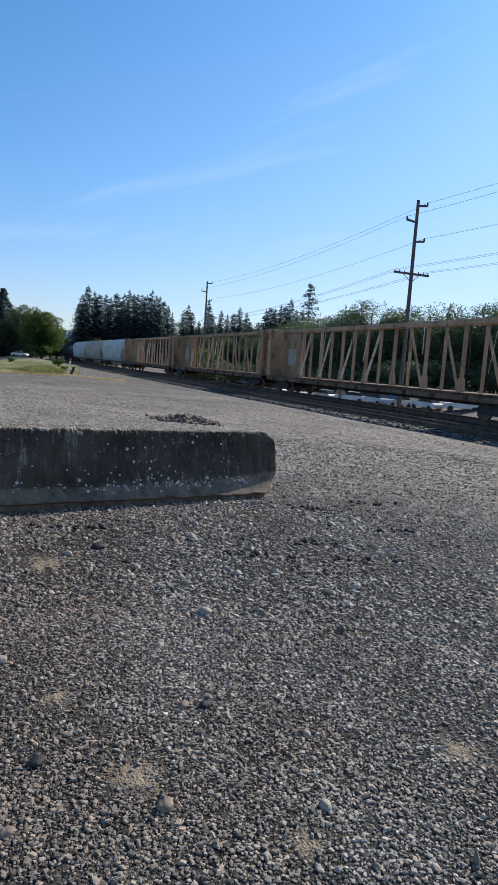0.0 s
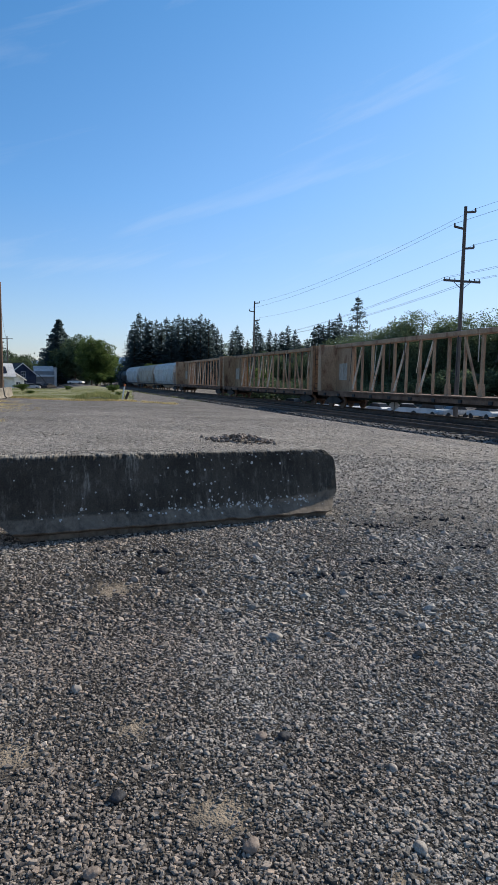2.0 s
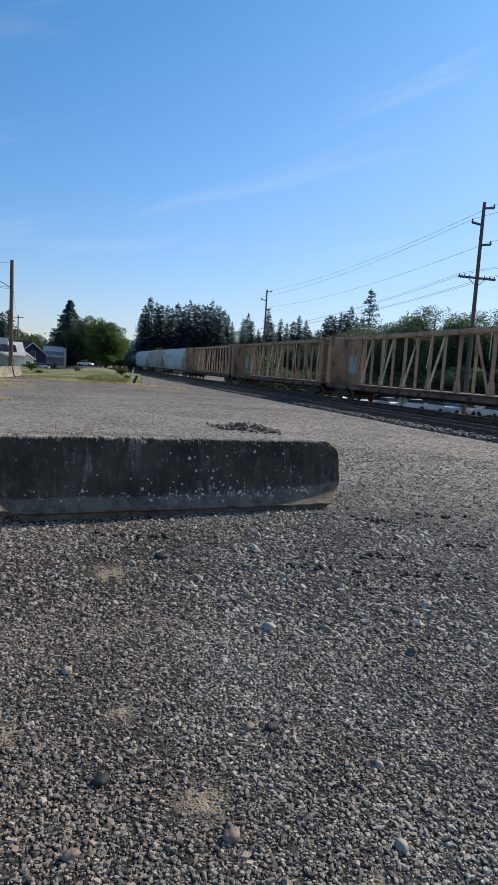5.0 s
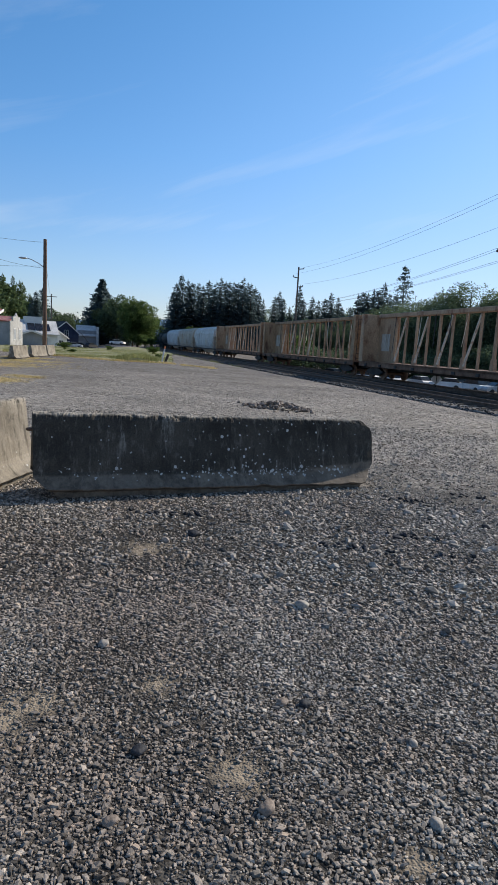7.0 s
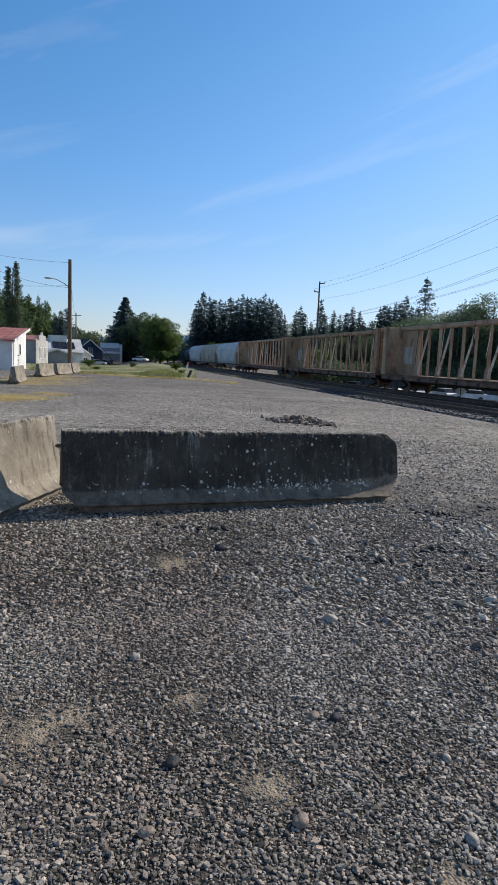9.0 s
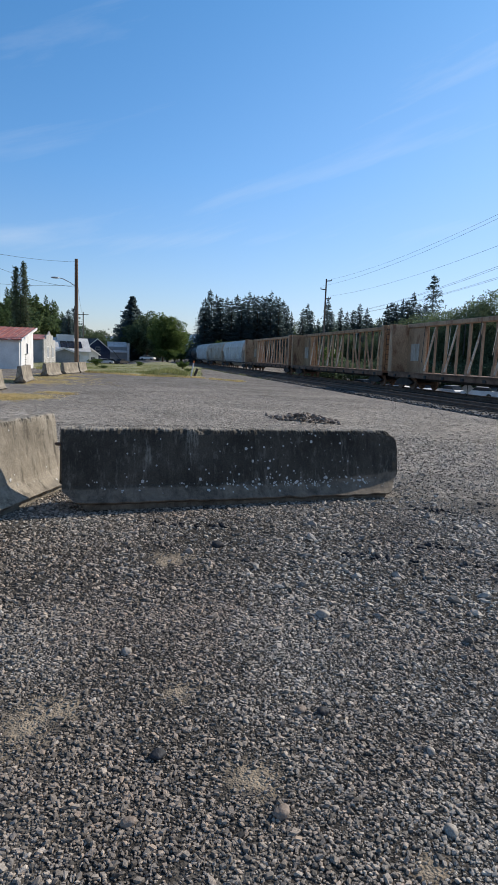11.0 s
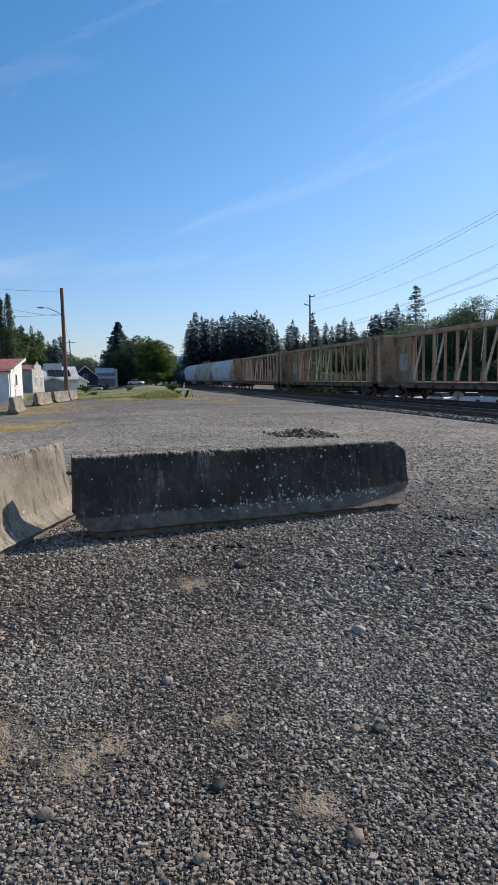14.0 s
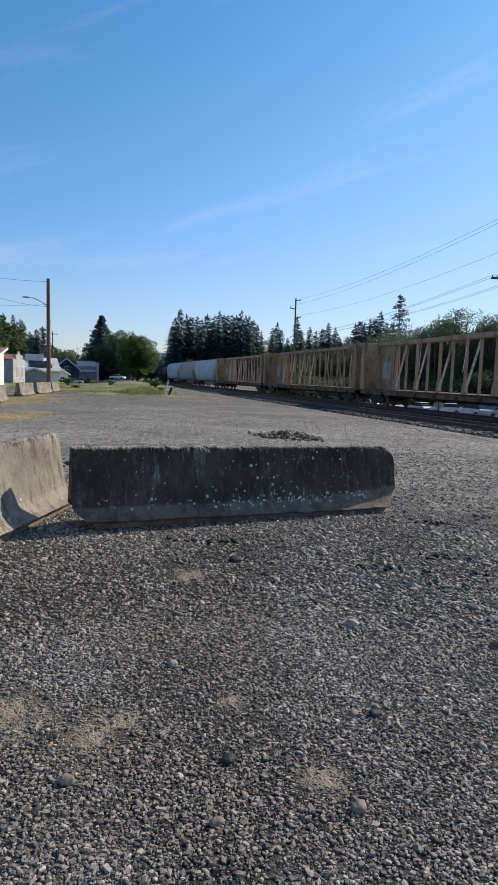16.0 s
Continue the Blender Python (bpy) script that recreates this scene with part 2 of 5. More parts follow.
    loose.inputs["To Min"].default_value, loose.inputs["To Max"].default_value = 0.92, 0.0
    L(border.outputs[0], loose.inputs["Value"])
    # ground darkens with distance towards the verge
    far_dark = N("ShaderNodeMapRange")
    far_dark.inputs["From Min"].default_value, far_dark.inputs["From Max"].default_value = 17.0, 34.0
    L(border.outputs[0], far_dark.inputs["Value"])
    stone = mix(far_dark.outputs["Result"], stone, mix(1.0, stone, (0.68, 0.68, 0.69), "MULTIPLY"))
    stone = mix(loose.outputs["Result"], stone, gap_shade)
    # trodden patches of bare tan dirt
    for x, y, w in WORN:
        gap = N("ShaderNodeVectorMath")
        gap.operation = "DISTANCE"
        gap.inputs[1].default_value = (x, y, 0)
        L(co.outputs["Object"], gap.inputs[0])
        rim = N("ShaderNodeMath")
        rim.operation = "MULTIPLY_ADD"
        rim.inputs[1].default_value = w * 4.2
        L(lumps.outputs["Fac"], rim.inputs[0])
        L(gap.outputs["Value"], rim.inputs[2])
        dirt = mix(1.0, DIRT, ramp(grain.outputs["Fac"], 0.3, (0.7,) * 3, 0.7, (1.25,) * 3), "MULTIPLY")
        stone = mix(ramp(rim.outputs[0], w * 2.3, (0.85,) * 3, w * 3.3, (0, 0, 0)), stone, dirt)
    L(stone, bsdf.inputs["Base Color"])
    hsum = N("ShaderNodeMath")
    hsum.operation = "ADD"
    L(pebble.outputs["Distance"], hsum.inputs[0])
    hb = N("ShaderNodeMath")
    hb.operation = "MULTIPLY"
    hb.inputs[1].default_value = 4.0
    L(pebble_b.outputs["Fac"], hb.inputs[0])
    L(hb.outputs[0], hsum.inputs[1])
    bp = N("ShaderNodeBump")
    bp.invert = True
    bp.inputs["Strength"].default_value, bp.inputs["Distance"].default_value = 0.7, 0.010
    L(hsum.outputs[0], bp.inputs["Height"])
    L(bp.outputs["Normal"], bsdf.inputs["Normal"])
    return m


STONE_DARK, STONE_LIGHT, FINES = (0.026, 0.021, 0.018), (0.51, 0.46, 0.40), (0.36, 0.318, 0.266)
DIRT = (0.31, 0.252, 0.186)
# base colour that carries the shade between loose stones
GAP_SHADE = (0.03, 0.027, 0.024)
WORN = ((-2.4, 1.5, 0.24), (-1.97, 1.55, 0.2), (-1.94, 1.74, 0.12), (-1.0, 1.91, 0.13), (-1.62, 2.2, 0.10), (-0.3, 1.9, 0.08), (-2.97, 3.6, 0.2), (0.12, 2.73, 0.12))
M_GROUND = gravel_material()
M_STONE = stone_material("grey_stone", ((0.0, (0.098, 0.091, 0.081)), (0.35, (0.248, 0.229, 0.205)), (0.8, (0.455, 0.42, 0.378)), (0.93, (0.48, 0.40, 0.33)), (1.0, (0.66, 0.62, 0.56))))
M_STONE_BLACK = mat("black_stone", (0.02, 0.021, 0.025), (0.045, 0.046, 0.052), 0.7, 20, 110, 0.2)
M_BALLAST_STONE = stone_material("ballast_stone", ((0.0, (0.03, 0.027, 0.025)), (0.6, (0.09, 0.083, 0.076)), (1.0, (0.19, 0.175, 0.16))))
M_STONE_WARM = mat("warm_stone", (0.18, 0.14, 0.11), (0.28, 0.225, 0.185), 0.75, 10, 90, 0.2, random_tint=0.25)
M_BALLAST = mat("ballast", (0.07, 0.068, 0.066), (0.2, 0.19, 0.18), 0.9, 9, 30, 0.9, c=(0.14, 0.115, 0.09), dist=0.05)
M_GRASS = mat("verge_grass", (0.155, 0.185, 0.07), (0.34, 0.335, 0.145), 0.9, 0.25, 9, 0.0, random_tint=0.35, through_light=0.45)
M_DRY = mat("dry_grass", (0.58, 0.455, 0.215), (0.70, 0.565, 0.30), 0.9, 0.8, 9, 0.0, random_tint=0.3, through_light=0.4)
M_SOIL = mat("verge_soil", (0.165, 0.175, 0.085), (0.32, 0.295, 0.15), 0.95, 0.35, 8, 0.5)
# blue-grey lift in the needle colour stands for distance haze
M_CONIFER = mat("hazed_conifer_needles", (0.10, 0.142, 0.148), (0.132, 0.178, 0.18), 0.85, 0.35, 4, 0.0, random_tint=0.18, through_light=0.68)
M_LEAF = mat("broad_leaves", (0.085, 0.135, 0.04), (0.16, 0.215, 0.075), 0.7, 0.3, 3, 0.0, random_tint=0.35, through_light=0.58)
M_LEAF_DARK = mat("dark_leaves", (0.095, 0.137, 0.082), (0.15, 0.195, 0.105), 0.75, 0.3, 3, 0.0, random_tint=0.4, through_light=0.5)
M_POPLAR = mat("poplar_leaves", (0.10, 0.125, 0.075), (0.155, 0.185, 0.115), 0.75, 0.3, 3, 0.0, random_tint=0.35, through_light=0.55)
M_WOODS = mat("woodland_leaves", (0.075, 0.12, 0.05), (0.13, 0.175, 0.08), 0.8, 0.05, 1.5, 0.0, random_tint=0.4, through_light=0.5)
for leafy in (M_CONIFER, M_LEAF, M_LEAF_DARK, M_POPLAR, M_WOODS, M_GRASS, M_DRY):
    leafy.node_tree.nodes["Principled BSDF"].inputs["Specular IOR Level"].default_value = 0.04
M_BARK = mat("bark", (0.06, 0.048, 0.036), (0.13, 0.105, 0.08), 0.95, 2, 20, 0.6, stretch=(4, 4, 0.6))
M_POLE = mat("pole_wood", (0.12, 0.075, 0.05), (0.2, 0.125, 0.085), 0.9, 1.2, 30, 0.4, stretch=(6, 6, 0.5))
M_POLE_GREY = mat("grey_pole_wood", (0.09, 0.075, 0.065), (0.15, 0.13, 0.115), 0.9, 1.2, 30, 0.4, stretch=(6, 6, 0.5))
M_RAIL = mat("rail_steel", (0.09, 0.06, 0.045), (0.16, 0.11, 0.085), 0.55, 3, 30, 0.2, metal=0.4)
M_TIE = mat("tie_wood", (0.05, 0.042, 0.036), (0.10, 0.085, 0.07), 0.95, 3, 25, 0.5)
M_TAN = mat("tan_car_paint", (0.36, 0.225, 0.135), (0.50, 0.34, 0.21), 0.65, 0.6, 22, 0.15, c=(0.27, 0.15, 0.09), stretch=(1.6, 1, 0.45))
M_TAN_OLD = mat("faded_car_paint", (0.31, 0.20, 0.115), (0.45, 0.31, 0.185), 0.75, 0.7, 12, 0.15, c=(0.18, 0.10, 0.065), stretch=(1.6, 1, 0.45))
M_BRACE = mat("worn_pale_steel", (0.50, 0.45, 0.36), (0.66, 0.62, 0.52), 0.6, 1.2, 18, 0.1, c=(0.36, 0.24, 0.15))
M_RUST = mat("rusty_brown", (0.13, 0.075, 0.05), (0.24, 0.15, 0.10), 0.85, 1.5, 18, 0.3)
M_DARK = mat("dark_steel", (0.028, 0.028, 0.03), (0.06, 0.058, 0.056), 0.7, 2, 20, 0.2)
M_TANK = mat("black_tank_paint", (0.02, 0.021, 0.024), (0.045, 0.045, 0.048), 0.45, 1, 12, 0.1)
M_HOPPER = mat("pale_hopper_paint", (0.46, 0.49, 0.50), (0.60, 0.62, 0.62), 0.6, 0.6, 10, 0.1, c=(0.40, 0.38, 0.34), stretch=(2, 1, 0.4))
M_HOPPER_TAN = mat("beige_hopper_paint", (0.38, 0.35, 0.30), (0.50, 0.46, 0.39), 0.7, 0.6, 10, 0.1, c=(0.30, 0.23, 0.17), stretch=(2, 1, 0.4))
M_WHITE = mat("white_paint", (0.60, 0.59, 0.57), (0.74, 0.73, 0.71), 0.7, 0.9, 8, 0.0, fine_amount=0.08)
M_PLASTER = mat("weathered_plaster", (0.36, 0.35, 0.33), (0.48, 0.465, 0.44), 0.8, 0.7, 10, 0.05, c=(0.27, 0.255, 0.235))
M_RED_ROOF = mat("red_metal_roof", (0.30, 0.085, 0.06), (0.42, 0.15, 0.11), 0.55, 0.8, 10, 0.1, c=(0.45, 0.36, 0.32), stretch=(1, 3, 1))
M_PALE_ROOF = mat("pale_roof", (0.52, 0.51, 0.50), (0.68, 0.67, 0.65), 0.7, 0.8, 12, 0.2)
M_DARK_ROOF = mat("dark_shingles", (0.05, 0.05, 0.055), (0.10, 0.10, 0.105), 0.9, 1, 12, 0.3)
M_BLUE = mat("navy_siding", (0.022, 0.03, 0.06), (0.04, 0.052, 0.09), 0.7, 0.8, 14, 0.1)
M_GREY_WALL = mat("grey_siding", (0.22, 0.235, 0.25), (0.31, 0.325, 0.34), 0.8, 0.8, 8, 0.0, fine_amount=0.1)
M_GLASS = mat("window_glass", (0.03, 0.035, 0.04), (0.05, 0.055, 0.06), 0.12, 1, 5, 0.0)
M_SOLAR = mat("solar_panel", (0.012, 0.014, 0.022), (0.025, 0.028, 0.04), 0.2, 1, 5, 0.0)
# distance haze put into the hill's colour as pale blue
M_HILL = mat("hazy_far_hill", (0.40, 0.56, 0.72), (0.45, 0.6, 0.76), 1.0, 0.004, 0.05, 0.0)
M_WIRE = mat("cable", (0.06, 0.06, 0.065), (0.09, 0.09, 0.095), 0.7, 1, 5, 0.0)
M_ORANGE = mat("orange_reflector", (0.62, 0.16, 0.06), (0.72, 0.22, 0.09), 0.6, 2, 20, 0.0)
M_METAL = mat("galvanised", (0.42, 0.43, 0.44), (0.55, 0.56, 0.57), 0.45, 3, 20, 0.05, metal=0.6)


def concrete(name, body, toe, streak_tint, rim, streaks, toe_line, relief, crest=0.785, grime=0.0):
    """Old cast concrete: stained face, toe tinted for light on its slope below a ragged line that climbs at one end,
    drips from the top, bare aggregate on the crest brightened as if sunlit.
    """
    m = mat(name, *body, 0.9, 2.0, 70, relief, dist=0.006, cut=(0.32, 0.7), fine_amount=0.3)
    nt = m.node_tree
    N, L = nt.nodes.new, nt.links.new
    bsdf = nt.nodes["Principled BSDF"]
    colour = bsdf.inputs["Base Color"].links[0].from_socket
    co = N("ShaderNodeTexCoord")
    sx = N("ShaderNodeSeparateXYZ")
    L(co.outputs["Object"], sx.inputs["Vector"])

    def tex(scale, detail, stretch=(1, 1, 1), rough=0.65):
        mp = N("ShaderNodeMapping")
        mp.inputs["Scale"].default_value = stretch
        L(co.outputs["Object"], mp.inputs["Vector"])
        n = N("ShaderNodeTexNoise")
        n.inputs["Scale"].default_value, n.inputs["Detail"].default_value, n.inputs["Roughness"].default_value = scale, detail, rough
        L(mp.outputs["Vector"], n.inputs["Vector"])
        return n.outputs["Fac"]

    def ranged(v, lo, hi, to_lo=0.0, to_hi=1.0):
        n = N("ShaderNodeMapRange")
        for k, x in zip(("From Min", "From Max", "To Min", "To Max"), (lo, hi, to_lo, to_hi)):
            n.inputs[k].default_value = x
        L(v, n.inputs["Value"])
        return n.outputs["Result"]

    def calc(op, a, b):
        n = N("ShaderNodeMath")
        n.operation = op
        for k, x in enumerate((a, b)):
            if isinstance(x, (int, float)):
                n.inputs[k].default_value = x
            else:
                L(x, n.inputs[k])
        return n.outputs[0]

    def blend(fac, tint):
        nonlocal colour
        n = N("ShaderNodeMixRGB")
        L(fac, n.inputs["Fac"])
        L(colour, n.inputs["Color1"])
        n.inputs["Color2"].default_value = (*tint, 1)
        colour = n.outputs["Color"]

    wobble = calc("MULTIPLY", calc("SUBTRACT", tex(5.0, 8), 0.5), 0.10)
    height = calc("ADD", sx.outputs["Z"], wobble)
    # mottled film and drip streaks
    blend(calc("MULTIPLY", ranged(tex(9.0, 9, (1.5, 1, 0.7), 0.75), 0.54, 0.66), 0.25), streak_tint)
    drip = ranged(tex(1.6, 10, (6, 3, 1.0), 0.8), 0.54, 0.64)
    blend(calc("MULTIPLY", calc("MULTIPLY", drip, ranged(tex(1.7, 5), 0.44, 0.60)), streaks), streak_tint)
    # the toe: sky light on its slope put in as another tone
    climb = calc("MULTIPLY", calc("MAXIMUM", calc("SUBTRACT", sx.outputs["X"], 0.85), 0.0), 0.11)
    toe_tint = ranged(calc("SUBTRACT", height, climb), toe_line + 0.012, toe_line - 0.012)
    blend(calc("MULTIPLY", toe_tint, ranged(tex(7.0, 9, (1, 1, 1), 0.75), 0.36, 0.62, 0.15, 1.0)), toe)
    # black grime in blotches and runs
    if grime:
        runs = ranged(tex(1.5, 8, (5, 3, 0.9), 0.75), 0.52, 0.66)
        blend(calc("MULTIPLY", runs, grime), tuple(v * 0.3 for v in body[0]))
        blend(calc("MULTIPLY", ranged(tex(3.2, 9, (1, 1, 1), 0.75), 0.56, 0.66), grime), tuple(v * 0.45 for v in body[0]))
    # dark pits
    blend(ranged(tex(26.0, 4), 0.66, 0.74, 0.0, 0.7), tuple(v * 0.35 for v in body[0]))
    # bare aggregate on the chipped crest, brightened in colour as if sunlit
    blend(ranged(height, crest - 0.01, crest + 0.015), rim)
    L(colour, bsdf.inputs["Base Color"])
    return m


# M_BARRIER's dark base carries its face's shade; M_CONCRETE_LIT is the sunlit version
M_BARRIER = concrete("shaded_concrete", ((0.039, 0.034, 0.027), (0.098, 0.084, 0.066)), (0.225, 0.182, 0.138), (0.35, 0.322, 0.27), (0.31, 0.275, 0.225), 0.7, 0.215, 0.12, crest=0.805, grime=0.45)
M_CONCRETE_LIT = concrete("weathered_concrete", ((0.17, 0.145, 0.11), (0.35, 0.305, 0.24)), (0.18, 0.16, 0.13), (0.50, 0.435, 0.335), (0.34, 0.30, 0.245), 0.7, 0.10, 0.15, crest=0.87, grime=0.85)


# ---- mesh helpers ----
def mesh_object(name, bm, material, smooth=False):
    me = bpy.data.meshes.new(name)
    bm.normal_update()
    bm.to_mesh(me)
    bm.free()
    me.materials.append(material)
    if smooth:
        for p in me.polygons:
            p.use_smooth = True
    return new(name, me)


def part(name, bm, material, parent, label="", smooth=False):
    ob = mesh_object(name, bm, material, smooth)
    ob.parent = parent
    if label:
        ob["label"] = label
    return ob


def thing(name, m, label, category, group="", kind=""):
    ob = new(name)
    ob.matrix_world = m
    return tagged(ob, label, category, group, kind)


def box(bm, x0, x1, y0, y1, z0, z1, bevel=0.0):
    r = bmesh.ops.create_cube(bm, size=1.0, matrix=Matrix.LocRotScale(((x0 + x1) / 2, (y0 + y1) / 2, (z0 + z1) / 2), None, (x1 - x0, y1 - y0, z1 - z0)))
    if bevel:
        edges = list({e for v in r["verts"] for e in v.link_edges})
        bmesh.ops.bevel(bm, geom=edges, offset=bevel, segments=1, affect="EDGES")
    return bm


def boxed(*args, **kw):
    return box(bmesh.new(), *args, **kw)


def bar(bm, a, b, w, d=None):
    """A rectangular bar from a to b."""
    a, b = Vector(a), Vector(b)
    way = b - a
    q = way.to_track_quat("Z", "Y")
    bmesh.ops.create_cube(bm, size=1.0, matrix=Matrix.LocRotScale((a + b) / 2, q, (w, d or w, way.length)))
    return bm


def rod(bm, a, b, r0, r1=None, n=8):
    a, b = Vector(a), Vector(b)
    way = b - a
    bmesh.ops.create_cone(bm, cap_ends=True, segments=n, radius1=r0, radius2=r0 if r1 is None else r1, depth=way.length,
                          matrix=Matrix.LocRotScale((a + b) / 2, way.to_track_quat("Z", "Y"), None))
    return bm


def prism(bm, outline, axis, lo, hi):
    """Outline of 2D points drawn out along an axis ('x': points are y,z; 'y': x,z; 'z': x,y)."""
    put = {"x": lambda p, t: (t, p[0], p[1]), "y": lambda p, t: (p[0], t, p[1]), "z": lambda p, t: (p[0], p[1], t)}[axis]
    a = [bm.verts.new(put(p, lo)) for p in outline]
    b = [bm.verts.new(put(p, hi)) for p in outline]
    n = len(outline)
    bm.faces.new(a)
    bm.faces.new(b[::-1])
    for i in range(n):
        bm.faces.new((a[i], b[i], b[(i + 1) % n], a[(i + 1) % n]))
    bmesh.ops.recalc_face_normals(bm, faces=bm.faces[:])
    return bm


def from_arrays(name, verts, faces, material):
    """One mesh object from numpy arrays of corners and of faces with equal corner counts."""
    me = bpy.data.meshes.new(name)
    nf, k = faces.shape
    me.vertices.add(len(verts))
    me.vertices.foreach_set("co", verts.astype(np.float32).ravel())
    me.loops.add(nf * k)
    me.loops.foreach_set("vertex_index", faces.astype(np.int32).ravel())
    me.polygons.add(nf)
    me.polygons.foreach_set("loop_start", np.arange(0, nf * k, k, dtype=np.int32))
    me.update(calc_edges=True)
    me.validate()
    me.shade_flat()
    me.materials.append(material)
    return new(name, me)


def turned(x, y, z, heading):
    """A pose whose x axis runs along the heading (dx, dy)."""
    return Matrix.Translation((x, y, z)) @ Matrix.Rotation(math.atan2(heading[1], heading[0]), 4, "Z")


# ---- ground ----
TRACK_O, TRACK_U, TRACK_N = Vector((-7.98, 35.8)), Vector((-0.739, 0.674)), Vector((0.674, 0.739))
TRACK_DIST, SIDING_DIST = 21.08, 16.9
BED = -0.34


def smooth(t):
    t = min(1.0, max(0.0, t))
    return t * t * (3 - 2 * t)


def ground_z(x, y):
    n = x * TRACK_N.x + y * TRACK_N.y
    z = -0.46 * smooth((n - 11.5) / 3.0)
    r = math.hypot(x, y)
    z -= 2.0 * smooth((n - 24.5) / 5.5) * smooth((62 - n) / 12) * smooth((138 - r) / 25)
    z -= 1.6 * smooth((r - 75) / 125) * smooth((11 - n) / 10)
    return z + 0.025 * smooth((r - 4) / 6) * noise.noise((x * 0.35, y * 0.35, 0)) - 0.01


def axis_steps(fine_lo, fine_hi, step, far):
    out = list(np.arange(fine_lo, fine_hi + step / 2, step))
    k = step
    while out[-1] < far:
        k *= 1.35
        out.append(out[-1] + k)
    k = step
    while out[0] > -far:
        k *= 1.35
        out.insert(0, out[0] - k)
    return out


def build_ground():
    ss, nn = axis_steps(-20, 70, 0.8, 4500), axis_steps(-6, 24, 0.5, 4500)
    verts, faces = [], []
    for n in nn:
        for s in ss:
            x, y = TRACK_U.x * s + TRACK_N.x * n, TRACK_U.y * s + TRACK_N.y * n
            verts.append((x, y, ground_z(x, y)))
    w = len(ss)
    for j in range(len(nn) - 1):
        for i in range(w - 1):
            faces.append((j * w + i, (j + 1) * w + i, (j + 1) * w + i + 1, j * w + i + 1))
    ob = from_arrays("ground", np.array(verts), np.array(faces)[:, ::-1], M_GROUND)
    for p in ob.data.polygons:
        p.use_smooth = True
    return tagged(ob, "flat lot of grey crushed gravel and dirt", "ground", kind="structure")


build_ground()

ICO = bmesh.new()
bmesh.ops.create_icosphere(ICO, subdivisions=1, radius=1.0)
ICO_V = np.array([v.co[:] for v in ICO.verts])
ICO_F = np.array([[v.index for v in f.verts] for f in ICO.faces])
ICO.free()
# a four-sided chip with a low off-centre peak
CHIP_A = np.arange(4) * math.pi / 2
CHIP_V = np.concatenate([np.stack([np.cos(CHIP_A), np.sin(CHIP_A), np.full(4, -0.8)], 1), np.stack([0.9 * np.cos(CHIP_A + 0.3), 0.9 * np.sin(CHIP_A + 0.3), np.full(4, 0.4)], 1), [(0.18, 0.1, 0.6)]])
CHIP_F = np.array([t for i in range(4) for t in ((i, (i + 1) % 4, 4 + i), ((i + 1) % 4, 4 + (i + 1) % 4, 4 + i), (4 + i, 4 + (i + 1) % 4, 8))])
OCT_V = np.array([(1, 0, 0), (-1, 0, 0), (0, 1, 0), (0, -1, 0), (0, 0, 1), (0, 0, -1)], float)
OCT_F = np.array([(0, 2, 4), (2, 1, 4), (1, 3, 4), (3, 0, 4), (2, 0, 5), (1, 2, 5), (3, 1, 5), (0, 3, 5)])
rng = np.random.default_rng(7)


def stones(name, places, sizes, material, label, category, sink=0.35, flat=(0.45, 0.85), kind="stuff", coarse=False, chip=False, knock=0.3, lean=0.7):
    """Angular stones: one mesh, each a knocked-about icosahedron lying on the ground."""
    n = len(places)
    base, tris = (OCT_V * 1.15, OCT_F) if coarse else (CHIP_V, CHIP_F) if chip else (ICO_V, ICO_F)
    k = len(base)
    v = np.repeat(base[None], n, 0) * (1 + rng.uniform(-knock, knock * 0.8, (n, k, 1)))
    v *= np.stack([rng.uniform(0.9, 1.55, n), rng.uniform(0.6, 1.0, n), rng.uniform(*flat, n)], 1)[:, None, :]
    tilt = rng.uniform(-lean, lean, n)
    c, s = np.cos(tilt)[:, None], np.sin(tilt)[:, None]
    x, z = v[..., 0] * c - v[..., 2] * s, v[..., 0] * s + v[..., 2] * c
    a = rng.uniform(0, 2 * np.pi, n)
    c, s = np.cos(a)[:, None], np.sin(a)[:, None]
    v = np.stack([x * c - v[..., 1] * s, x * s + v[..., 1] * c, z], -1) * sizes[:, None, None]
    lift = np.array([ground_z(px, py) for px, py in places[:, :2]]) + (places[:, 2] if places.shape[1] > 2 else 0)
    v[..., :2] += places[:, None, :2]
    v[..., 2] += (lift + sizes * (0.55 - sink))[:, None]
    f = (tris[None] + (np.arange(n) * k)[:, None, None]).reshape(-1, 3)
    return tagged(from_arrays(name, v.reshape(-1, 3), f, material), label, category, kind=kind)




def fan(count, r0, r1, power, lo=-9.0, hi=66.0):
    """Places in the fan of ground before the lot's edge, denser close by."""
    r = r0 + (r1 - r0) * rng.random(count) ** power
    a = np.radians(rng.uniform(lo, hi, count) + rng.normal(0, 5.0, count))
    r = r + np.abs(rng.normal(0, 0.25, count)) * np.where(rng.random(count) < 0.5, -0.6, 1.0)
    return np.stack([-np.sin(a) * r, np.cos(a) * r], 1)


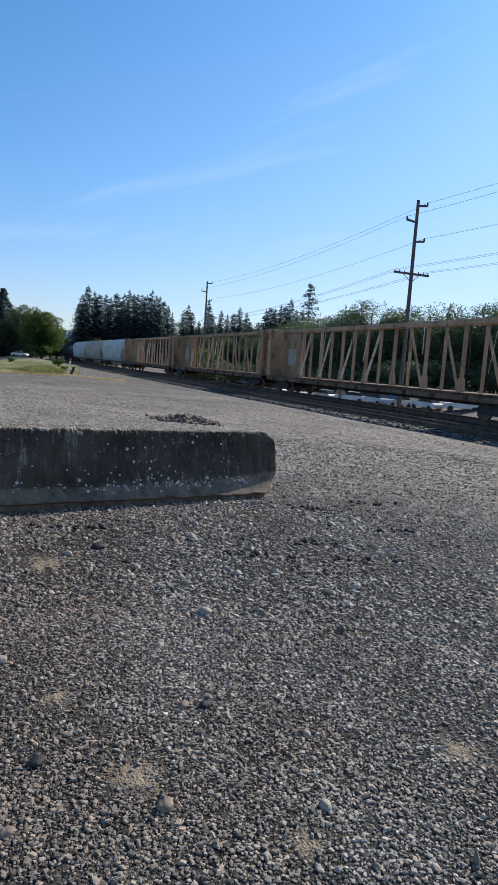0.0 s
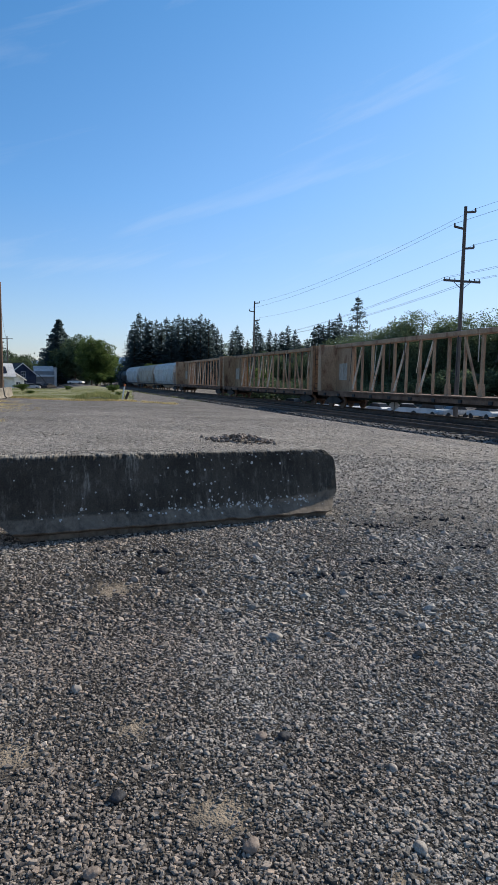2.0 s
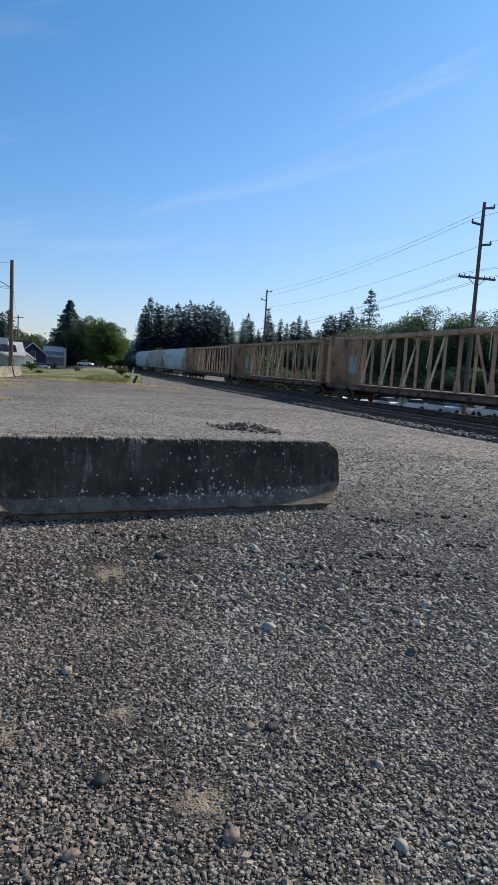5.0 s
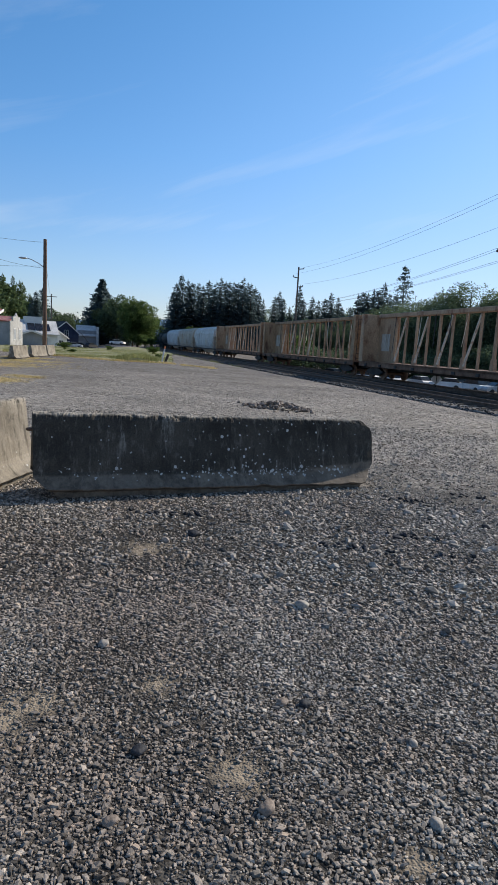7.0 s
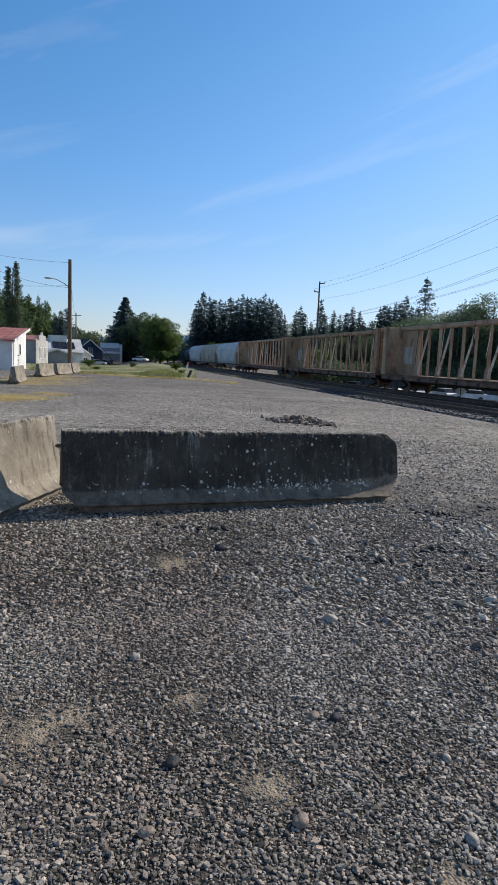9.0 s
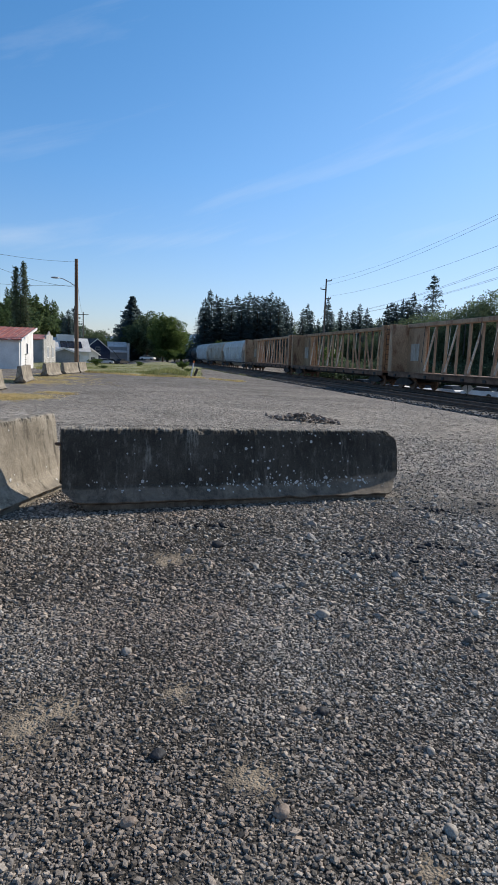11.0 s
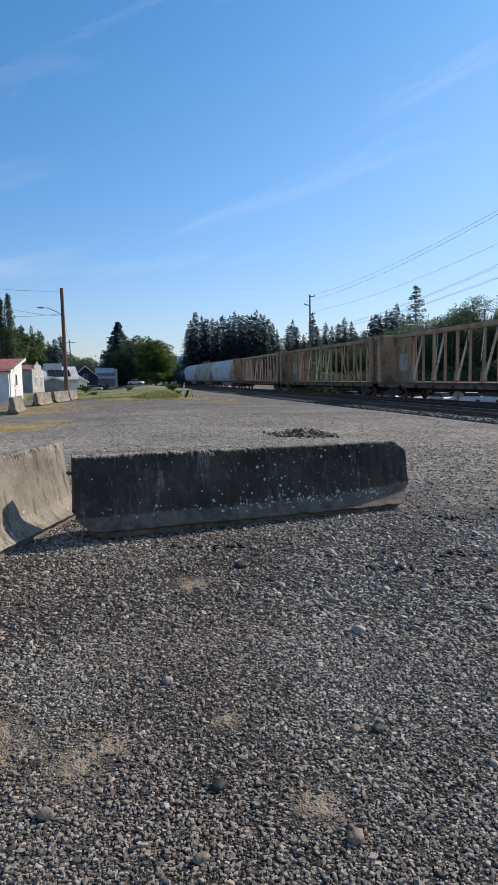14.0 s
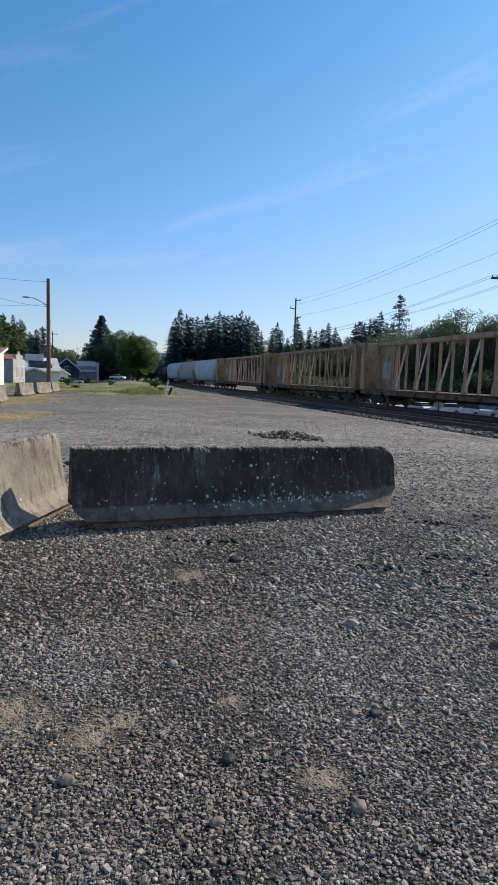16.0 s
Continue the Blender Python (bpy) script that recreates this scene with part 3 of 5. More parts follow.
def scatter(p, median, spread, top, name, coarse, bare):
    r = np.hypot(p[:, 0], p[:, 1])
    patch = np.array([noise.noise((x * 1.1, y * 1.1, 3.0)) * 0.55 + noise.noise((x * 3.7, y * 3.7, 9.0)) * 0.3 for x, y in p])
    keep = patch > rng.uniform(-0.95, bare, len(p))
    for x, y, w in WORN:
        keep &= (np.hypot(p[:, 0] - x, p[:, 1] - y) > w * rng.uniform(0.1, 1.5, len(p)))
    p, r = p[keep], r[keep]
    size = np.exp(rng.normal(math.log(median), spread, len(p))).clip(0.0035, top) * (1 + 0.03 * (r - 2).clip(0, 8))
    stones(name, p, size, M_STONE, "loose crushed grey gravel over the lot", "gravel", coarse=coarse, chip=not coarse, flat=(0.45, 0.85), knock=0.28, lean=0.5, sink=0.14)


def build_gravel():
    scatter(fan(84000, 1.35, 3.8, 0.8), 0.0054, 0.42, 0.0145, "gravel", False, 0.2)
    scatter(fan(60000, 3.4, 7.0, 0.85), 0.0084, 0.38, 0.021, "gravel", False, 0.22)
    scatter(fan(46000, 6.5, 14.0, 0.95), 0.0078, 0.36, 0.019, "gravel", True, 0.2)
    scatter(fan(24000, 12.5, 27.0, 1.0), 0.0075, 0.35, 0.018, "gravel", True, 0.1)


build_gravel()
ring = 0.6 + 12.0 * rng.random(14000) ** 0.8
turn = np.radians(rng.uniform(62.0, 355.0, 14000))
scatter(np.stack([-np.sin(turn) * ring, np.cos(turn) * ring], 1), 0.010, 0.4, 0.024, "gravel", True, 0.1)


def lone_stone(x, y, size, material, label, squash=0.7):
    bm = bmesh.new()
    size *= 0.68
    bmesh.ops.create_icosphere(bm, subdivisions=3, radius=size)
    for v in bm.verts:
        d = 1 + 0.34 * noise.noise(v.co / size * 1.1 + Vector((x * 9, y * 9, 0))) + 0.06 * noise.noise(v.co / size * 4)
        v.co = Vector((v.co.x * d * 1.15, v.co.y * d * 0.9, v.co.z * d * squash))
    ob = mesh_object("stone", bm, material, smooth=True)
    ob.matrix_world = pose(x, y, ground_z(x, y) + size * squash * 0.55, 0, 0, (x * 97) % 180)
    return tagged(ob, label, "stone", "larger stones lying in the gravel")


# ---- concrete barriers ----
def barrier(m, length, height, material, label, seed, chips=1.0, grain=0.024, worn_end=False):
    """Traffic barrier with sloped toe, toe cut back at both ends and a chipped top edge; x runs along it, z from the ground."""
    k = height / 0.81
    half = [(0.222, 0.0), (0.232, 0.055), (0.296, 0.085), (0.30, 0.095), (0.25, 0.14), (0.195, 0.205), (0.175, 0.245), (0.155, 0.37), (0.135, 0.46), (0.118, 0.56), (0.104, 0.66), (0.094, 0.75), (0.089, 0.78), (0.080, 0.80), (0.062, 0.81), (0.035, 0.812)]
    dense = [half[0]]
    for (w0, z0), (w1, z1) in zip(half, half[1:]):
        cuts = max(1, round((z1 - z0) / grain))
        dense += [(w0 + (w1 - w0) * i / cuts, z0 + (z1 - z0) * i / cuts) for i in range(1, cuts + 1)]
    half = dense
    loop = [(-w, z * k) for w, z in half] + [(0.0, 0.812 * k)] + [(w, z * k) for w, z in reversed(half)]
    n = int(length / (grain * 0.55))
    bm = bmesh.new()
    rings = []
    for i in range(n + 1):
        x = -length / 2 + length * i / n
        end = length / 2 - abs(x)
        ring = []
        for w, z in loop:
            if x < 0:
                inset = 0.24 * max(0.0, 1 - z / (0.2 * k))
            elif worn_end:
                inset = 0.20 * max(0.0, 1 - z / (0.3 * k)) - 0.05 + 0.09 * max(0.0, (z / k - 0.55) / 0.26) ** 2.5 + 0.012 * noise.noise(Vector((w * 14, z * 14, seed)))
            else:
                inset = 0.03 * max(0.0, 1 - z / (0.2 * k)) + 0.008 * noise.noise(Vector((w * 14, z * 14, seed)))
            co = Vector((x * (1 - 2 * inset / length), w, z))
            out = Vector((0, w, 0.3 * (z > 0.7 * k))).normalized() if abs(w) > 0.01 else Vector((0, 0, 1))
            co += out * (0.006 * noise.noise(Vector((x * 2.1, w * 6 + seed, z * 2.1))) + 0.004 * noise.noise(Vector((x * 17, w * 9 + seed, z * 17)))) * chips
            if z > 0.77 * k:
                bite = noise.noise(Vector((x * 11 + seed, w * 20, 5.0)))
                fine = noise.noise(Vector((x * 37 + seed, w * 31, 2.0)))
                grit = noise.noise(Vector((x * 83 + seed, w * 70, 7.0)))
                co.z -= chips * (max(0.0, bite - 0.15) * 0.05 + max(0.0, fine) * 0.014 + max(0.0, grit) * 0.014)
                co.y -= math.copysign((max(0.0, bite - 0.15) * 0.04 + max(0.0, fine) * 0.014 + max(0.0, grit) * 0.012) * chips, w) if abs(w) > 0.06 else 0
            if z < 0.1 and z > 0:
                co.z += 0.02 * noise.noise(Vector((x * 5 + seed, 0, 1)))
            if end < 0.16 and x > 0 and worn_end:
                r = (0.16 - end) / 0.16
                co.y *= 1 - 0.08 * r * r
                co.z -= 0.03 * r * r * smooth((z / k - 0.5) / 0.3)
            ring.append(bm.verts.new(co))
        rings.append(ring)
    w = len(loop)
    for a, b in zip(rings, rings[1:]):
        for j in range(w - 1):
            bm.faces.new((a[j], b[j], b[j + 1], a[j + 1]))
        bm.faces.new((a[w - 1], b[w - 1], b[0], a[0]))
    bm.faces.new(rings[0])
    bm.faces.new(rings[-1][::-1])
    bmesh.ops.recalc_face_normals(bm, faces=bm.faces[:])
    ob = thing("concrete_barrier", m, label, "barrier", "concrete barriers")
    part("body", bm, material, ob)
    return ob


def lichen(parent, spots, material, seed, height):
    """Flat pale lichen crusts on a barrier's face, thickest along the break above the toe, some run together."""
    r = random.Random(seed)
    bm = bmesh.new()
    k = height / 0.81
    done = 0
    while done < spots:
        along_x = r.gauss(0.55, 0.65) if r.random() < 0.6 else r.uniform(-1.8, 1.8)
        zz = r.gauss(0.225, 0.035) if r.random() < 0.5 else r.uniform(0.16, 0.78)
        if abs(along_x) > 1.8 or not 0.11 < zz < 0.78:
            continue
        many = r.choice((1, 1, 1, 1, 2, 3)) if zz < 0.3 else 1
        for _ in range(many):
            x, z = along_x + r.gauss(0, 0.014) * (many > 1), zz + r.gauss(0, 0.008) * (many > 1)
            w = float(np.interp(z, (0.08, 0.14, 0.205, 0.245, 0.37, 0.46, 0.56, 0.66, 0.75, 0.78), (0.30, 0.25, 0.195, 0.175, 0.155, 0.135, 0.118, 0.104, 0.094, 0.089)))
            slope = math.atan2(0.84, 1) if z < 0.205 else math.atan2(0.19, 1)
            size = min(0.017, math.exp(r.gauss(math.log(0.0066), 0.5)))
            mt = Matrix.Translation((x, -w - 0.003, z * k)) @ Matrix.Rotation(radians(90) - slope, 4, "X")
            ring = bmesh.ops.create_circle(bm, cap_ends=True, segments=9, radius=size, matrix=mt)
            for v in ring["verts"]:
                v.co += (v.co - mt.translation) * r.uniform(-0.2, 0.2)
            done += 1
    tagged(part("lichen", bm, material, parent, "pale grey lichen spots"), kind="stuff")


M_LICHEN = mat("lichen", (0.46, 0.455, 0.43), (0.64, 0.63, 0.59), 0.95, 30, 200, 0.0)
BAR_U = Vector((0.566, 0.824)).normalized()
main = barrier(turned(-3.80, 5.62, -0.012, BAR_U) @ pose(0, 0, 0, 0, 0.75, 0), 3.85, 0.815, M_BARRIER, "dark shaded concrete traffic barrier with lichen spots on gravel", 3.0, worn_end=True)
lichen(main, 320, M_LICHEN, 5, 0.815)
bm = bmesh.new()
for a, b in (((-1.9, 0.0, 0.64), (-1.965, 0.0, 0.64)), ((-1.965, 0.0, 0.64), (-1.97, 0.05, 0.64)), ((-1.97, 0.05, 0.64), (-1.9, 0.06, 0.64))):
    rod(bm, a, b, 0.014, n=7)
part("rebar_loop", bm, M_RUST, main, "rusty steel coupling loop")
LEFT_U = Vector((-0.433, 0.9)).normalized()
left_end = Vector((-5.83, 4.59))
lc = left_end - LEFT_U * 1.75
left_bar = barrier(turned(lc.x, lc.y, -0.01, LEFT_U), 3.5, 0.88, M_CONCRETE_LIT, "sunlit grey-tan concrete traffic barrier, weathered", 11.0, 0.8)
lichen(left_bar, 60, M_LICHEN, 9, 0.88)
for x, y, h, ln in ((-20.85, 13.0, (-0.64, 0.77), 3.76), (-27.05, 19.05, (-0.745, 0.666), 3.76), (-33.3, 25.4, (-0.64, 0.768), 3.76), (-36.7, 29.55, (-0.586, 0.81), 3.76), (-39.4, 32.85, (-0.667, 0.744), 3.76)):
    barrier(turned(x, y, ground_z(x, y) - 0.01, h), ln, 0.84, M_CONCRETE_LIT, "grey concrete traffic barrier in a row by the lot's edge", x, 0.7, grain=0.09)

for x, y, s, mt, lb in ((-0.81, 1.81, 0.043, M_STONE_WARM, "rounded brown-pink cobble lying in gravel"), (-1.37, 1.77, 0.042, M_STONE_BLACK, "dark grey rounded stone lying in gravel"),
                        (-1.085, 2.41, 0.035, M_STONE_WARM, "small tan stone lying in gravel"), (-1.515, 3.41, 0.06, M_STONE, "flat grey broken stone in gravel"),
                        (-0.51, 2.49, 0.03, M_STONE, "pale grey pebble in gravel"), (-2.1, 2.3, 0.04, M_STONE, "grey rounded stone in gravel"),
                        (-1.81, 1.3, 0.045, M_STONE_WARM, "light tan rounded stone in gravel"), (-1.0, 2.46, 0.04, M_STONE_BLACK, "angular dark stone in gravel"),
                        (-1.2, 1.45, 0.035, M_STONE_WARM, "pale pebble in gravel"), (-0.3, 2.1, 0.035, M_STONE, "grey pebble in gravel"),
                        (-1.74, 6.15, 0.06, M_STONE, "grey stone by the barrier"), (-2.9, 4.1, 0.07, M_STONE_BLACK, "dark stone by the barrier")):
    lone_stone(x, y, s, mt, lb)

# heap of rubble behind the barrier
heap_rng = np.random.default_rng(21)
hp = np.stack([-8.0 + heap_rng.normal(0, 0.50, 150), 14.4 + heap_rng.normal(0, 0.30, 150)], 1)
hz = 0.17 * np.exp(-((hp[:, 0] + 8.0) ** 2 / 0.5 + (hp[:, 1] - 14.4) ** 2 / 0.18)) * heap_rng.uniform(0.3, 1, 150)
stones("rubble_heap", np.column_stack([hp, hz]), heap_rng.uniform(0.025, 0.085, 150), M_STONE_WARM, "low heap of broken grey stones on gravel", "rubble", sink=0.2)
# broken clods on the open gravel
cp = np.stack([heap_rng.uniform(-3.2, -0.6, 130), heap_rng.uniform(3.6, 7.2, 130)], 1)
stones("clods", cp, heap_rng.uniform(0.02, 0.045, 130), M_STONE, "scattered larger broken stones on the gravel", "stones")

rut_rng = np.random.default_rng(33)
ruts = []
for cx, cy in ((-1.94, 6.67), (-1.39, 7.5), (-1.36, 5.4), (-1.72, 4.72), (-1.02, 5.1), (-3.48, 4.47), (-0.95, 6.3)):
    for _ in range(16):
        d = rut_rng.normal(0, 0.22)
        ruts.append((cx + d * 0.8 + rut_rng.normal(0, 0.05), cy + d * 0.35 + rut_rng.normal(0, 0.05)))
# black stone colour stands for the shadows these clods throw
stones("clods", np.array(ruts), rut_rng.uniform(0.016, 0.036, len(ruts)), M_STONE_BLACK, "broken clods thrown up along wheel ruts, shadow-dark in colour", "stones", sink=0.2)

# ---- railway ----
def along(s, n):
    """The place at s along the track (0 nearly abreast, growing away) and n metres from the camera's line across."""
    p = TRACK_O + TRACK_U * s + TRACK_N * (n - TRACK_DIST)
    return p


BEND_S, BEND_R = 112.0, 420.0


def track_point(s, n):
    if s <= BEND_S:
        p = along(s, n)
        return p.x, p.y, math.atan2(TRACK_U.y, TRACK_U.x)
    a = (s - BEND_S) / BEND_R
    base = along(BEND_S, TRACK_DIST)
    c = base + TRACK_N * BEND_R
    h = math.atan2(TRACK_U.y, TRACK_U.x) - a
    rr = BEND_R - (n - TRACK_DIST)
    nn = Vector((math.cos(h + math.pi / 2), math.sin(h + math.pi / 2)))
    p = c + nn * rr
    return p.x, p.y, h


def ribbon(outline, n, s_list, name, material, z):
    """A cross-section of (across, up) drawn along the track."""
    bm = bmesh.new()
    rings = []
    for s in s_list:
        ring = []
        for a, h in outline:
            x, y, _ = track_point(s, n + a)
            ring.append(bm.verts.new((x, y, z + h)))
        rings.append(ring)
    k = len(outline)
    for a, b in zip(rings, rings[1:]):
        for j in range(k):
            bm.faces.new((a[j], b[j], b[(j + 1) % k], a[(j + 1) % k]))
    bm.faces.new(rings[0])
    bm.faces.new(rings[-1][::-1])
    bmesh.ops.recalc_face_normals(bm, faces=bm.faces[:])
    return mesh_object(name, bm, material)


STEPS = [*range(-60, 113, 6), *range(116, 260, 8)]
bed = ribbon([(-8.0, -0.35), (-6.4, 0.0), (2.0, 0.0), (3.6, -0.35)], TRACK_DIST, STEPS, "track_bed", M_BALLAST, BED)
tagged(bed, "grey ballast bed under two railway tracks", "track bed", kind="structure")
RAIL = [(-0.07, 0), (0.07, 0), (0.07, 0.025), (0.012, 0.05), (0.012, 0.12), (0.036, 0.135), (0.036, 0.17), (-0.036, 0.17), (-0.036, 0.135), (-0.012, 0.12), (-0.012, 0.05), (-0.07, 0.025)]
for n in (TRACK_DIST, SIDING_DIST):
    for side in (-0.7525, 0.7525):
        tagged(ribbon(RAIL, n + side, STEPS, "rail", M_RAIL, BED + 0.02), "brown steel rail on wooden ties", "rail", "rails", kind="structure")
tie_me = None
for n in (TRACK_DIST, SIDING_DIST):
    for i in range(100):
        s = -22 + i * 0.56 * 1.4
        x, y, h = track_point(s, n)
        if tie_me is None:
            ob = mesh_object("tie", boxed(-0.115, 0.115, -1.3, 1.3, -0.1, 0.03, bevel=0.012), M_TIE)
            tie_me = ob.data
        else:
            ob = new("tie", tie_me)
        ob.matrix_world = pose(x, y, BED, 0, 0, math.degrees(h))
        ob.parent = bed
bp = []
for _ in range(9000):
    q = along(rng.uniform(-16, 75), rng.choice((rng.uniform(12.6, 15.3), rng.uniform(14, 18.8))))
    bp.append((q.x, q.y))
bp = np.array(bp)
bn = bp[:, 0] * TRACK_N.x + bp[:, 1] * TRACK_N.y
top = np.interp(bn, (12.0, 13.08, 14.68, 30), (0, 0, 0.35 - 0.22, 0.13))
stones("ballast_stones", np.column_stack([bp, top * (bn > 13.08)]), rng.uniform(0.025, 0.065, len(bp)), M_BALLAST_STONE, "coarse grey ballast stones along the track", "ballast", coarse=True)

RAIL_TOP = BED + 0.19


def truck(parent, x):
    """A two-axle freight truck with side frames, axles and wheels."""
    bm = bmesh.new()
    for y in (-1.0, 1.0):
        prism(bm, [(x - 1.25, 0.50), (x - 0.9, 0.36), (x - 0.35, 0.28), (x + 0.35, 0.28), (x + 0.9, 0.36), (x + 1.25, 0.50), (x + 0.9, 0.66), (x + 0.3, 0.82), (x - 0.3, 0.82), (x - 0.9, 0.66)], "y", y - 0.09, y + 0.09)
    box(bm, x - 0.2, x + 0.2, -1.0, 1.0, 0.5, 0.85)
    fr = part("truck", bm, M_DARK, parent, "dark cast steel truck")
    for ax in (-0.89, 0.89):
        bm = bmesh.new()
        for y in (-0.78, 0.78):
            rod(bm, (x + ax, y - 0.065, 0.42), (x + ax, y + 0.065, 0.42), 0.42, n=20)
        rod(bm, (x + ax, -0.8, 0.42), (x + ax, 0.8, 0.42), 0.085, n=10)
        part("wheelset", bm, M_RUST, fr, "rusty steel wheelset")


def car_at(s, name, label):
    x, y, h = track_point(s, TRACK_DIST)
    return thing(name, pose(x, y, RAIL_TOP, 0, 0, math.degrees(h)), label, "railcar", "cars of the freight train")


def couplers(parent, half):
    for e in (-1, 1):
        part("coupler", boxed(min(e * half, e * (half + 0.55)), max(e * half, e * (half + 0.55)), -0.14, 0.14, 0.74, 1.02, bevel=0.03), M_DARK, parent)


def centerbeam(s, length, paint, label):
    """Empty lumber flatcar: deck, bulkheads, centre partition of posts and diagonal braces under a top chord."""
    car = car_at(s, "centerbeam_flatcar", label)
    h = length / 2 - 0.55
    bm = bmesh.new()
    box(bm, -h, h, -1.42, 1.42, 1.02, 1.16, bevel=0.02)
    for y in (-1.42, 1.34):
        box(bm, -h, h, y, y + 0.08, 0.82, 1.18)
    deck = part("deck", bm, M_RUST, car, "rusty brown deck")
    bm = bmesh.new()
    box(bm, -h * 0.62, h * 0.62, -0.3, 0.3, 0.74, 1.02)
    box(bm, -h, h, -0.2, 0.2, 0.62, 1.02)
    part("centre_sill", bm, M_DARK, car)
    for y in (-1.5, 1.42):
        for i in range(11):
            x = -h + 1.2 + i * (2 * h - 2.4) / 10
            part("winch", box(bmesh.new(), x - 0.12, x + 0.12, y, y + 0.08, 0.84, 1.02), M_DARK, car)
    for e in (-1, 1):
        x0 = e * h
        a, b = sorted((x0, x0 - e * 0.22))
        head = part("bulkhead", boxed(a, b, -1.36, 1.36, 1.16, 4.5, bevel=0.02), paint, car)
        for z in (1.6, 2.2, 2.8, 3.4, 4.0):
            c, d = sorted((x0, x0 + e * 0.06))
            part("rib", boxed(c, d, -1.36, 1.36, z, z + 0.1), paint, head)
        for y in (-1.45, 1.37):
            part("side_plate", prism(bmesh.new(), [(x0 + e * 0.06, 1.16), (x0 - e * 0.55, 1.16), (x0 - e * 0.32, 4.5), (x0 + e * 0.06, 4.5)], "y", y, y + 0.08), paint, head)
        lad = bmesh.new()
        for y in (0.7, 1.25):
            rod(lad, (x0 + e * 0.12, y, 1.2), (x0 + e * 0.12, y, 4.3), 0.02, n=5)
        for i in range(9):
            rod(lad, (x0 + e * 0.12, 0.7, 1.3 + i * 0.36), (x0 + e * 0.12, 1.25, 1.3 + i * 0.36), 0.018, n=5)
        part("ladder", lad, M_DARK, head)
        # solid web next to the bulkhead
        a, b = sorted((x0 - e * 0.22, x0 - e * 2.6))
        part("web_panel", box(bmesh.new(), a, b, -0.10, 0.10, 1.16, 4.3), paint, car)
        lo = bmesh.new()
        a, b = sorted((x0 - e * 0.75, x0 - e * 1.95))
        box(lo, a, b, 0.10, 0.13, 1.95, 3.15, bevel=0.01)
        part("placard", lo, M_HOPPER_TAN, car, "pale weathered plate")
    part("top_chord", box(bmesh.new(), -h + 0.2, h - 0.2, -0.24, 0.24, 4.28, 4.55, bevel=0.03), paint, car)
    n = 14
    x0, x1 = -h + 2.6, h - 2.6
    step = (x1 - x0) / n
    for i in range(n + 1):
        x = x0 + i * step
        w = 0.11 if i % 2 else 0.16
        bm = bmesh.new()
        box(bm, x - w / 2, x + w / 2, -0.07, 0.07, 1.16, 4.28)
        if i % 2 == 0:
            prism(bm, [(x - 0.2, 1.16), (x + 0.2, 1.16), (x + 0.12, 1.8), (x - 0.12, 1.8)], "y", -0.1, 0.1)
        part("post", bm, paint, car)
    for i in range(0, n, 2):
        xa, xb = x0 + i * step, x0 + (i + 2) * step
        side = -1 if xa + xb < 0 else 1
        lo_x, hi_x = (xa, xb) if side < 0 else (xb, xa)
        lo_x, hi_x = (xa + 0.15, xa + step * 1.0) if side < 0 else (xb - 0.15, xb - step * 1.0)
        part("brace", bar(bmesh.new(), (lo_x, 0.06, 1.3), (hi_x, 0.06, 4.2), 0.10, 0.10), M_BRACE if side > 0 else paint, car)
    for i in range(12):
        x = -h + 3 + i * (2 * h - 6) / 11
        part("strap", bar(bmesh.new(), (x, 0.33, 4.28), (x + random.Random(i).uniform(-0.3, 0.3), 0.45, random.Random(i + 3).uniform(1.7, 3.2)), 0.05, 0.01), M_BRACE if i % 3 == 0 else M_DARK, car, "hanging tie-down strap")
    for x in (-h + 1.9, h - 1.9):
        truck(car, x)
    couplers(car, h)
    return car


